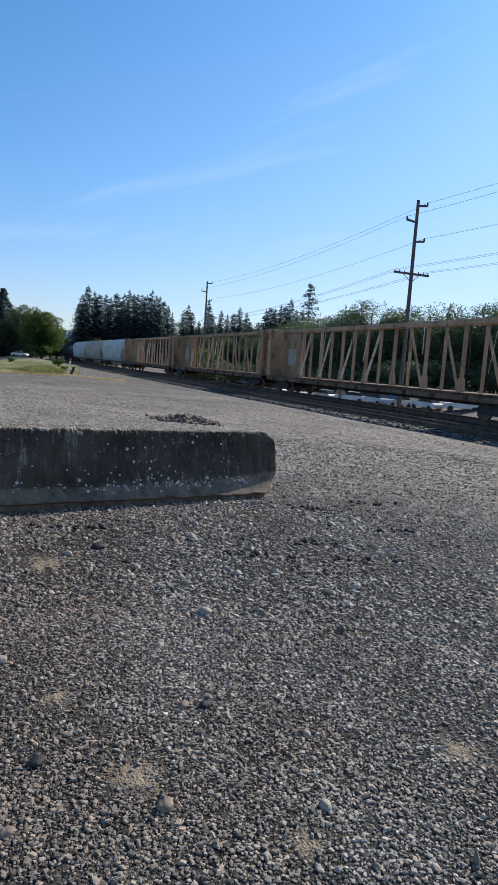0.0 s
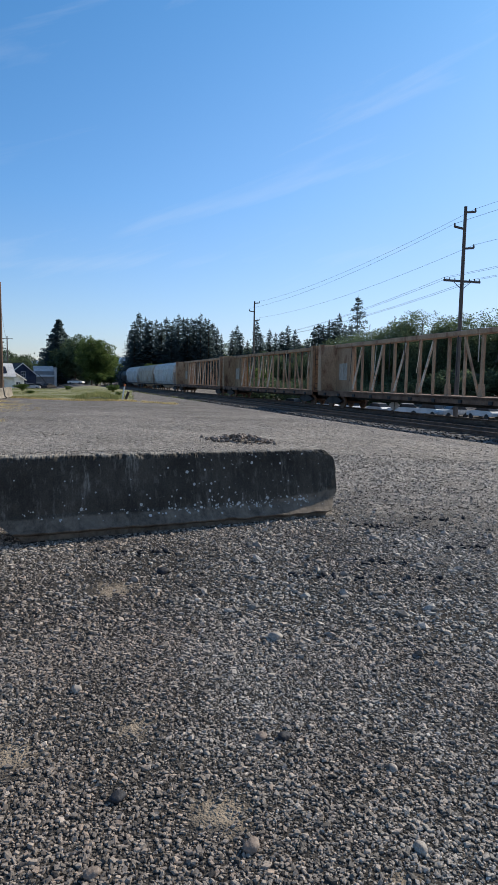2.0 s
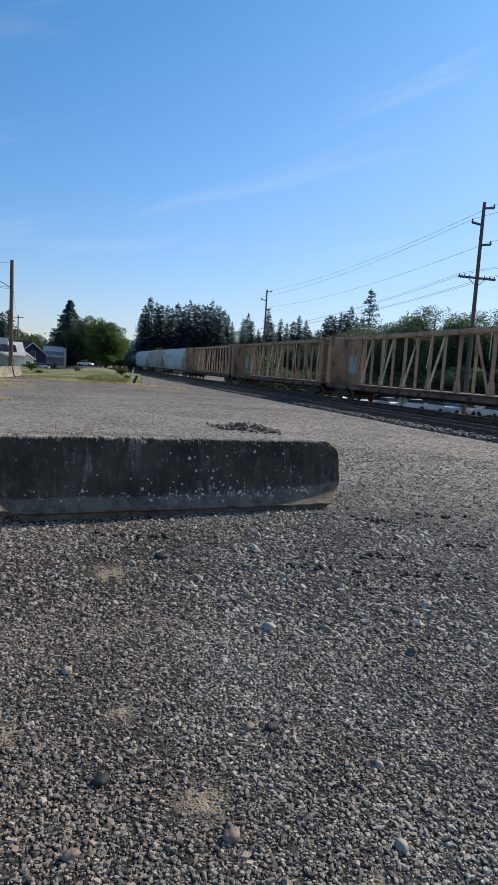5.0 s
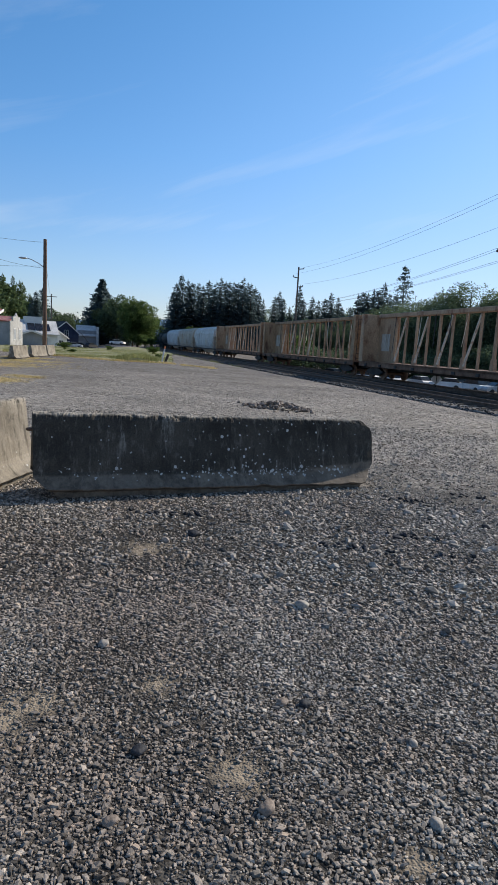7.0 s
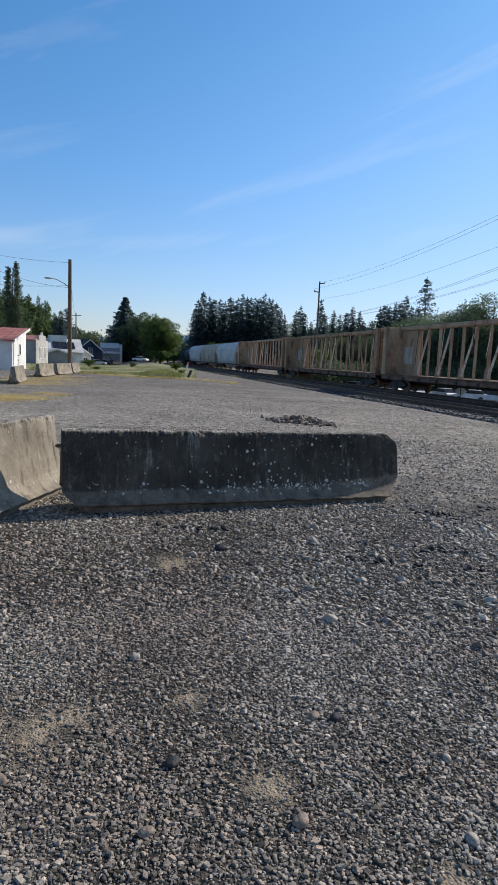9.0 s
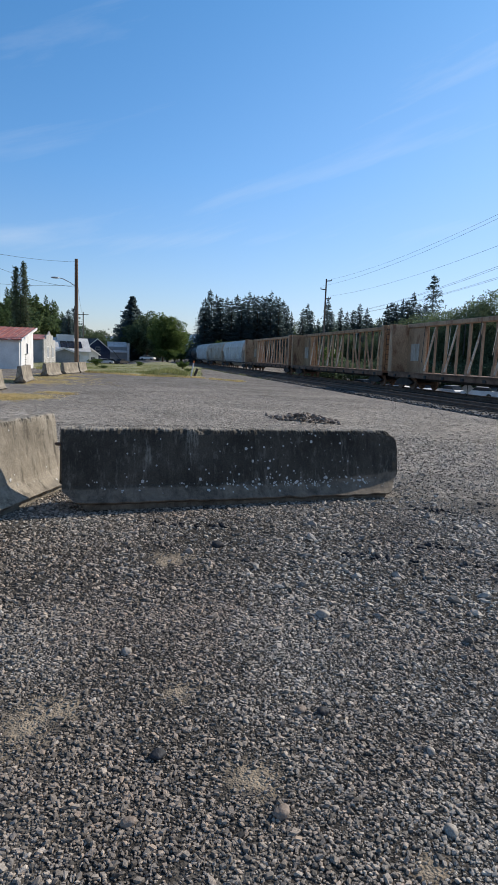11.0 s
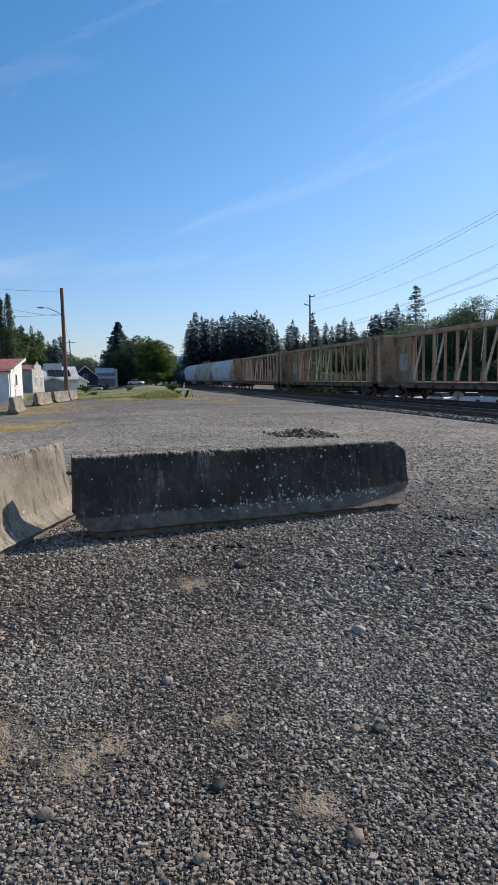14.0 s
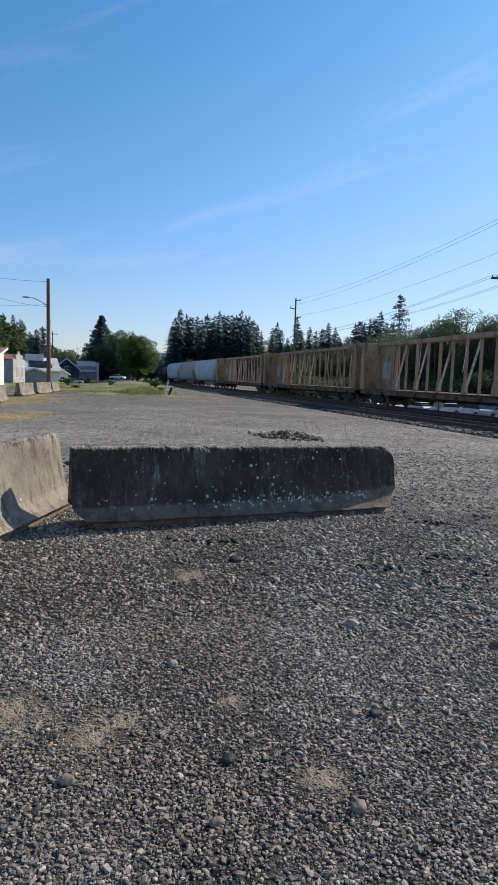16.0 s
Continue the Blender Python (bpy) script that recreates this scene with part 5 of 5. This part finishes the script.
# ---- trees ----
def conifer_mesh(h, r, seed, bare=0.06, sparse=1.0):
    """Needled crown: whorls of drooping fronds, each a fan of small blades with gaps between."""
    g = np.random.default_rng(seed)
    tri = []
    z = h * bare
    while z < h * 0.985:
        t = z / h
        reach = r * (1 - t) ** 0.66 * (0.75 + 0.35 * g.random()) + 0.12
        for _ in range(max(5, int((11 + 7 * (1 - t)) * sparse))):
            a = g.uniform(0, 2 * math.pi)
            zb = z + g.uniform(-0.5, 0.5) * min(0.9, h * 0.045)
            L = reach * g.uniform(0.55, 1.12)
            droop = g.uniform(-0.30, 0.05)
            k = max(2, int(L / 0.6))
            for j in range(k):
                f0 = (j + 0.2) / k
                cx, cz = L * f0, L * f0 * droop
                s = 0.85 * (1 - 0.4 * f0) * min(1.0, 0.3 + L) * (0.62 + 0.38 * (1 - t)) * g.uniform(0.7, 1.3)
                for side in (-1, 1):
                    b = a + side * g.uniform(0.5, 1.1)
                    p0 = np.array([math.cos(a) * cx, math.sin(a) * cx, zb + cz])
                    p1 = p0 + np.array([math.cos(a) * s * 0.9, math.sin(a) * s * 0.9, g.uniform(-0.6, 0.1) * s])
                    p2 = p0 + np.array([math.cos(b) * s, math.sin(b) * s, g.uniform(-0.9, 0.25) * s])
                    tri.append((p0, p1, p2))
        z += h * 0.020 * g.uniform(0.7, 1.3) + 0.05
    for j in range(6):
        zz = h * (0.955 + 0.008 * j)
        tri.append((np.array([0.12, 0, zz]), np.array([-0.1, 0.08, zz]), np.array([0, 0, zz + h * 0.03])))
    return np.array(tri)


def leafy_mesh(h, r, seed, clumps=64, per=130, squash=1.0, low=0.18, leaf=0.42):
    """Broadleaf crown: uneven clumps, each a cloud of small turned leaves."""
    g = np.random.default_rng(seed)
    tri = []
    cz, rz = h * (1 + low) / 2, h * (1 - low) / 2 * squash
    for _ in range(clumps):
        d = g.normal(size=3)
        d /= np.linalg.norm(d)
        k = g.uniform(0.25, 0.95)
        c = np.array([d[0] * r * k, d[1] * r * k, cz + d[2] * rz * k])
        R = r * g.uniform(0.2, 0.36)
        n = g.normal(size=(per, 3))
        n /= np.linalg.norm(n, axis=1)[:, None]
        q = c + n * R * g.uniform(0.55, 1.08, (per, 1)) * (1, 1, 0.8)
        u = g.normal(size=(per, 3))
        u /= np.linalg.norm(u, axis=1)[:, None]
        v = np.cross(u, g.normal(size=(per, 3)))
        v /= np.linalg.norm(v, axis=1)[:, None]
        s = leaf * g.uniform(0.6, 1.3, (per, 1))
        tri.append(np.stack([q - u * s * 0.5, q + v * s * 0.55, q + u * s * 0.6], 1))
    return np.concatenate(tri)


def tiered_mesh(h, r, seed, tiers, branches, leaves, leaf, low=0.2, power=0.8, spread=0.13, droop=-0.12):
    """Evergreen crown of separate boughs, each a drooping spray of small needles blades round a limb."""
    g = np.random.default_rng(seed)
    out = []
    for i in range(tiers):
        t = low + (1 - low) * (i + g.uniform(-0.3, 0.3)) / tiers
        t = min(max(t, low), 0.99)
        for _ in range(branches):
            a, R = g.uniform(0, 2 * math.pi), r * (1 - t) ** power * g.uniform(0.5, 1.12) + 0.15
            k = max(6, int(leaves * (0.25 + R / r)))
            f = g.random(k) ** 0.75
            c = np.stack([np.cos(a) * R * f, np.sin(a) * R * f, t * h + R * f * droop + 0.1 * R * f * f], 1)
            c += g.normal(size=(k, 3)) * (spread * R + 0.14) * (1, 1, 0.55)
            u = g.normal(size=(k, 3)) * (1, 1, 0.5)
            u /= np.linalg.norm(u, axis=1)[:, None]
            v = np.cross(u, g.normal(size=(k, 3)))
            v /= np.linalg.norm(v, axis=1)[:, None]
            s = leaf * g.uniform(0.6, 1.3, (k, 1))
            out.append(np.stack([c - u * s * 0.6, c + v * s * 0.4, c + u * s * 0.6], 1))
    top = np.array([[(0.15, 0, h * 0.96), (-0.12, 0.1, h * 0.96), (0, 0, h * 1.01)], [(0, 0.15, h * 0.94), (0.05, -0.14, h * 0.94), (0, 0, h * 1.0)]])
    return np.concatenate(out + [top])


def tri_object(name, tri, material):
    return from_arrays(name, tri.reshape(-1, 3), np.arange(len(tri) * 3).reshape(-1, 3), material)


def tree(m, tri, h, material, label, category, limbs=5, trunk_r=0.25):
    ob = thing("tree", m, label, category, "trees")
    crown = tri_object("crown", tri, material)
    crown.parent = ob
    bm = bmesh.new()
    rod(bm, (0, 0, -0.6), (0, 0, h * 0.5), trunk_r, trunk_r * 0.6, n=9)
    rod(bm, (0, 0, h * 0.5), (0, 0, h * 0.9), trunk_r * 0.6, 0.04, n=7)
    g = random.Random(int(h * 100))
    for _ in range(limbs if 'conifer' not in category else 0):
        a, z = g.uniform(0, 6.28), h * g.uniform(0.25, 0.6)
        rod(bm, (0, 0, z), (math.cos(a) * h * 0.2, math.sin(a) * h * 0.2, z + h * 0.16), trunk_r * 0.35, 0.04, n=6)
    part("trunk", bm, M_BARK, ob, "rough brown trunk")
    return ob


def plant(proto, bearing, d, scale=1.0, turn=0.0, wide=1.0):
    x, y = at(bearing, d)
    ob = copy_thing(proto, pose(x, y, ground_z(x, y) - 0.1, 0, 0, turn))
    ob.scale = (scale * wide, scale * wide, scale)
    return ob


def first(tri, h, material, label, category, bearing, d, **kw):
    x, y = at(bearing, d)
    return tree(pose(x, y, ground_z(x, y) - 0.1), tri, h, material, label, category, **kw)


C1 = first(conifer_mesh(20, 5.0, 1), 20, M_CONIFER, "tall dark conifer in a stand behind the railway", "conifer", 39.01, 170)
C2 = first(conifer_mesh(20, 4.3, 2), 20, M_CONIFER, "tall dark conifer in a stand behind the railway", "conifer", 35.44, 172)
C3 = first(conifer_mesh(20, 3.9, 3, sparse=0.9), 20, M_CONIFER, "slim dark conifer in a stand behind the railway", "conifer", 33.44, 168)
stand = ((39.69, 176, 0.80, 1.0), (39.43, 166, 0.86, 1.1), (38.43, 174, 0.95, 1.1), (38.01, 168, 0.9, 1.1), (37.43, 178, 0.94, 1.0), (37.01, 172, 0.88, 1.0), (36.54, 176, 0.97, 1.1), (36.12, 166, 0.82, 1.2),
         (35.86, 180, 0.98, 1.0), (35.02, 178, 0.98, 1.1), (34.65, 168, 0.93, 1.1), (34.23, 180, 1.0, 1.0), (33.86, 172, 0.95, 1.1), (33.03, 178, 0.98, 1.0), (32.71, 170, 0.94, 1.0), (32.35, 176, 0.92, 0.9), (31.93, 174, 0.84, 0.8), (31.56, 180, 0.78, 0.8))
for i, (b, d, s, w) in enumerate(stand):
    plant((C1, C2, C3)[i % 3], b, d, s, i * 47.0, round(w * 1.3, 2))
for i, (b, d, s, w) in enumerate(((30.52, 178, 0.72, 0.9), (30.11, 182, 0.80, 0.9), (29.74, 176, 0.70, 0.8), (29.12, 184, 0.62, 0.7), (28.3, 186, 0.90, 0.75), (27.94, 180, 0.72, 0.8), (27.12, 188, 0.78, 0.8), (26.56, 190, 0.74, 0.8), (25.95, 186, 0.76, 0.9), (25.44, 184, 0.82, 0.8),
                               (24.79, 188, 0.78, 0.9), (24.43, 184, 0.66, 0.8), (23.68, 186, 0.66, 0.8), (23.04, 176, 0.78, 1.0), (22.64, 180, 0.84, 1.0), (22.2, 176, 0.80, 1.0), (21.7, 178, 0.86, 0.9), (21.26, 172, 0.84, 1.0), (20.82, 176, 0.93, 0.8), (20.34, 174, 0.80, 1.0), (19.76, 172, 0.78, 1.0), (27.63, 192, 0.6, 1.2), (26.2, 194, 0.62, 1.2), (25.19, 192, 0.62, 1.2), (23.93, 192, 0.58, 1.3))):
    plant((C2, C3, C1)[i % 3], b, d, round(s * 1.14, 3), i * 61.0, round(w * 1.4, 2))
first(tiered_mesh(24.5, 8.2, 9, 21, 5, 34, 0.62, low=0.35, power=0.85, spread=0.10, droop=-0.05), 24.5, M_CONIFER, "lone tall sparse fir standing above the treeline", "conifer", 19.2, 162, trunk_r=0.3)

B1 = first(leafy_mesh(12.5, 5.2, 11, clumps=84, per=165, leaf=0.27, low=0.06), 12.5, M_LEAF_DARK, "leafy deciduous tree in the treeline beyond the train", "tree", 16.36, 112)
B2 = first(leafy_mesh(12.5, 4.6, 12, clumps=84, per=165, leaf=0.27, low=0.06), 12.5, M_LEAF_DARK, "leafy deciduous tree in the treeline beyond the train", "tree", 15.17, 108)
right_row = ((18.99, 124, 0.88), (18.33, 118, 0.84), (17.62, 122, 0.92), (17.1, 114, 0.90), (15.76, 118, 1.0), (14.44, 114, 1.06), (13.5, 112, 1.08), (12.62, 116, 1.06), (11.62, 112, 1.0), (10.46, 116, 1.0), (9.41, 114, 1.06), (8.18, 118, 1.02), (6.89, 112, 1.08), (5.48, 116, 1.06), (4.08, 112, 1.1), (2.61, 116, 1.16), (1.19, 112, 1.14), (-0.36, 114, 1.18), (-2.0, 112, 1.2),
             (22.2, 150, 0.85), (21.21, 146, 0.9), (20.34, 148, 0.95), (19.52, 140, 0.95), (23.68, 155, 0.72), (24.94, 158, 0.72), (26.2, 160, 0.7), (27.32, 158, 0.72))
for i, (b, d, s) in enumerate(right_row):
    plant((B1, B2)[i % 2], b, d, round(s * 1.09, 3), i * 73.0, 1.08)
for i in range(17):
    plant((B1, B2)[i % 2], round(32.0 - i * 0.62, 2), 192 + (i * 7) % 12, (0.86, 0.98, 1.08)[i % 3] + 0.012 * i, i * 51.0, 1.1)
plant(C3, 6.89, 134, 0.86, 20, 0.9)
plant(C2, -1.35, 130, 0.95, 20, 0.9)
G1 = first(leafy_mesh(7.5, 3.6, 21, clumps=30), 7.5, M_LEAF, "bright green leafy tree behind the railway", "tree", 29.28, 125)
plant(G1, 28.51, 128, 0.9, 40)
plant(G1, 30.21, 130, 0.85, 90)
plant(G1, 37.85, 150, 0.95, 130)
plant(G1, 38.48, 152, 0.8, 10)

R1 = first(leafy_mesh(15.0, 6.0, 31, clumps=130, per=200, low=0.08, leaf=0.42), 15.0, M_LEAF, "rounded green deciduous tree by the grass verge", "tree", 42.76, 190, trunk_r=0.4)
first(leafy_mesh(10, 3.6, 32, clumps=36), 10, M_LEAF, "small green tree beside a larger one", "tree", 41.46, 205)
T1 = first(tiered_mesh(21.8, 11.0, 33, 36, 12, 58, 1.0, low=0.05, power=1.0, spread=0.11), 21.8, M_CONIFER, "broad pointed dark evergreen behind the houses", "conifer", 45.96, 218, trunk_r=0.5)
D1 = first(leafy_mesh(16.0, 6.4, 34, clumps=80, per=150, low=0.1, leaf=0.62), 16.0, M_LEAF_DARK, "large dark leafy tree behind the houses", "tree", 44.63, 210, trunk_r=0.4)
plant(D1, 43.75, 214, 0.88, 70)
plant(D1, 43.2, 198, 0.62, 110, 1.2)
plant(G1, 42.7, 184, 0.62, 15, 1.5)
plant(G1, 42.1, 182, 0.5, 160, 1.4)
plant(C3, 43.8, 216, 0.80, 10, 1.0)
plant(C2, 43.23, 218, 0.74, 10, 0.9)
plant(D1, 45.35, 212, 0.85, 140)
plant(C1, 51.47, 200, 0.80, 30, 1.25)
plant(C2, 51.82, 204, 0.72, 30, 1.3)
for b, d, s in ((168, 232, 0.92), (182, 235, 0.95), (195, 238, 0.8), (160, 236, 0.8), (206, 260, 0.6), (218, 265, 0.64), (232, 270, 0.6), (245, 268, 0.66), (120, 170, 0.5), (110, 160, 0.45)):
    plant(D1, b, d, s, b * 1.7)
plant(D1, 49.9, 222, 0.78, 200)
plant(D1, 49.1, 226, 0.70, 25)
plant(C1, 50.95, 206, 0.86, 75, 1.6)
for b, d, k in ((49.1, 74, 0.16), (48.4, 62, 0.08), (45.2, 84, 0.12), (41.3, 72, 0.17), (40.8, 60, 0.08)):
    plant(G1, b, d, k, b * 31, 1.3)
plant(G1, 53.9, 110, 0.55, 20)
plant(G1, 46.11, 224, 0.9, 50)
plant(G1, 41.57, 175, 0.45, 50)
plant(G1, 40.79, 190, 0.6, 80)
plant(G1, 40.21, 185, 0.55, 10)


def poplar(bearing, d, h, label):
    tri = []
    for col, hh in ((-0.85, h * 0.95), (0.85, h)):
        t = tiered_mesh(hh, 1.25, int(50 + col * 10), 60, 5, 20, 0.42, low=0.02, power=0.42, spread=0.16, droop=0.9)
        t[..., 0] += col * math.cos(radians(bearing))
        t[..., 1] += col * math.sin(radians(bearing))
        tri.append(t)
    return first(np.concatenate(tri), h, M_POPLAR, label, "poplar", bearing, d, limbs=0)


# hedge of shrubs beyond the parked cars
S1 = first(leafy_mesh(4.6, 2.6, 41, clumps=30, per=70, low=0.0, leaf=0.32), 4.6, M_LEAF_DARK, "dark leafy shrub in a hedge beyond the railway", "shrub", 30.5, 104, trunk_r=0.12)
for i in range(30):
    plant(S1, round(29.6 - i * 1.05, 2), 98 + (i * 5) % 9, (0.85, 1.0, 1.15, 0.92)[i % 4], i * 67.0, 1.25)
poplar(55.4, 150, 22.0, "tall narrow poplar rising behind white sheds")

# wooded hillside beyond the town
hill_rng = np.random.default_rng(77)
tri = []
cone_small, leaf_small = conifer_mesh(12, 2.8, 61, sparse=0.42), leafy_mesh(9, 4.4, 62, clumps=20, per=34, leaf=0.95)


def hill_z(bearing, d):
    x, y = at(bearing, d)
    up = smooth((bearing - 49.5) / 5.0)
    return ground_z(x, y) + 17.0 * up * smooth((d - 195) / 90)


for i in range(300):
    b = hill_rng.uniform(46.5, 64.0)
    d = hill_rng.uniform(245 if b < 53 else 175, 300)
    x, y = at(b, d)
    src = cone_small if (hill_rng.random() < (0.75 if d > 265 else 0.2)) else leaf_small
    a, k = hill_rng.uniform(0, 6.28), hill_rng.uniform(0.75, 1.15)
    q = src * k
    c, s_ = math.cos(a), math.sin(a)
    q = np.stack([q[..., 0] * c - q[..., 1] * s_, q[..., 0] * s_ + q[..., 1] * c, q[..., 2]], -1)
    tri.append(q + (x, y, hill_z(b, d) - 0.5))
for i in range(46):
    b, d = hill_rng.uniform(39.5, 50.0), hill_rng.uniform(320, 350)
    x, y = at(b, d)
    q = (cone_small if i % 3 else leaf_small) * hill_rng.uniform(0.95, 1.2)
    tri.append(q + (x, y, ground_z(x, y)))
tagged(tri_object("hillside_woods", np.concatenate(tri), M_WOODS), "green mixed woods on the hillside beyond town", "woods", kind="stuff")
verts, faces = [], []
bs, ds = np.linspace(44, 75, 40), np.linspace(150, 420, 28)
for b in bs:
    for d in ds:
        x, y = at(b, d)
        verts.append((x, y, hill_z(b, d) - 0.15))
for i in range(len(bs) - 1):
    for j in range(len(ds) - 1):
        k = i * len(ds) + j
        faces.append((k, k + 1, k + len(ds) + 1, k + len(ds)))
tagged(from_arrays("hillside", np.array(verts), np.array(faces), M_SOIL), "grassy slope under the hillside woods", "hill", kind="structure")

# far ridge, its blue haze held in the base colour
verts, faces = [], []
for i, b in enumerate(np.linspace(-30, 90, 90)):
    for d, z in ((2500, -5), (2600, 70 + 22 * math.exp(-((b - 39) / 6) ** 2) + 14 * noise.noise((b * 0.22, 0, 0))), (3200, -5)):
        x, y = at(b, d)
        verts.append((x, y, z))
for i in range(89):
    for j in range(2):
        k = i * 3 + j
        faces.append((k, k + 3, k + 4, k + 1))
tagged(from_arrays("backdrop", np.array(verts), np.array(faces), M_HILL), "far wooded ridge tinted haze-blue", "ridge", kind="structure")


# ---- verge ----
def verge_edge(b):
    return float(np.interp(b, (36, 38.5, 40, 45, 50.7, 53, 60), (41.5, 44, 46.5, 46.5, 52.5, 50, 46)))


verts, faces = [], []
bs = np.linspace(39.6, 62, 90)
ks = np.linspace(0, 1, 40) ** 1.7
for b in bs:
    e = verge_edge(b) + 0.7 * noise.noise((b * 2.0, 0, 0)) + (9 if b > 53 else 0)
    for k in ks:
        d = e + (135 - e) * k
        x, y = at(b, d)
        verts.append((x, y, ground_z(x, y) - 0.02 + 0.10 * smooth(k * 18) + 0.05 * noise.noise((x * 0.5, y * 0.5, 0)) * smooth(k * 12)))
for i in range(len(bs) - 1):
    for j in range(len(ks) - 1):
        k = i * len(ks) + j
        faces.append((k, k + 1, k + len(ks) + 1, k + len(ks)))
tagged(from_arrays("verge", np.array(verts), np.array(faces), M_SOIL), "rough green and yellow grass verge beyond the gravel", "verge", kind="structure")


def grass(places, lo, hi, material, label, seed, blades=4, lean=0.35):
    g = np.random.default_rng(seed)
    p = np.repeat(places, blades, 0)
    m = len(p)
    p = p + np.column_stack([g.normal(0, 0.12, (m, 2)), np.zeros(m)])
    a = g.uniform(0, 2 * np.pi, m)
    h = g.uniform(lo, hi, m)
    w = 0.008 + 0.05 * h
    side = np.column_stack([np.cos(a), np.sin(a), np.zeros(m)]) * w[:, None]
    tip = np.column_stack([g.normal(0, lean, m) * h, g.normal(0, lean, m) * h, h])
    tri = np.stack([p - side, p + side, p + tip], 1)
    return tagged(tri_object("grass", tri, material), label, "grass", kind="stuff")


g_rng = np.random.default_rng(91)
pl = []
for _ in range(15000):
    b = g_rng.uniform(39.6, 54)
    d = verge_edge(b) + (100 - verge_edge(b)) * g_rng.random() ** 1.4 + 0.6 * noise.noise((b * 2.0, 0, 0))
    x, y = at(b, d)
    if noise.noise((x * 0.25, y * 0.25, 6.0)) > -0.05:
        pl.append((x, y, ground_z(x, y) + 0.04))
pl = np.array(pl)
grass(pl[:9500], 0.03, 0.17, M_GRASS, "tall green and yellow verge grass", 92)
mound = []
for _ in range(900):
    b, d = g_rng.normal(42.6, 1.1), g_rng.normal(51.5, 1.8)
    x, y = at(b, d)
    if noise.noise((x * 0.6, y * 0.6, 2.0)) > -0.2:
        mound.append((x, y, ground_z(x, y) + 0.25 * math.exp(-((b - 42.6) / 1.2) ** 2)))
grass(np.array(mound), 0.1, 0.4, M_GRASS, "tall rank weeds on a low mound in the verge", 96, blades=5)
edge = []
for _ in range(2600):
    b = g_rng.uniform(35.6, 51.5)
    d = verge_edge(b) + abs(g_rng.normal(0, 0.5)) - 0.2
    x, y = at(b, d)
    if b < 39.5 and noise.noise((b * 3.0, 4.0, 0)) < 0.05:
        continue
    edge.append((x, y, ground_z(x, y)))
grass(np.array(edge), 0.04, 0.16, M_DRY, "dry yellow grass along the gravel's edge", 93)
dry = []
for cx, cy, sx_, sy_, k in ((-18.7, 12.1, 0.6, 0.75, 1900), (-19.2, 15.1, 0.35, 0.2, 120), (-27.5, 19.2, 1.4, 1.6, 500), (-30.8, 23.6, 1.2, 1.2, 400), (-34.6, 27.0, 0.8, 0.8, 250)):
    for _ in range(k):
        x, y = cx + g_rng.normal(0, sx_), cy + g_rng.normal(0, sy_)
        dry.append((x, y, ground_z(x, y)))
grass(np.array(dry), 0.015, 0.06, M_DRY, "flattened dry yellow grass on gravel", 94, blades=14, lean=1.6)
weeds = []
for _ in range(420):
    q = along(g_rng.uniform(20, 95), g_rng.uniform(11.5, 13.6))
    if noise.noise((q.x * 0.3, q.y * 0.3, 1.0)) > 0.05:
        weeds.append((q.x, q.y, ground_z(q.x, q.y)))
grass(np.array(weeds), 0.06, 0.25, M_GRASS, "weeds along the ballast edge", 95)
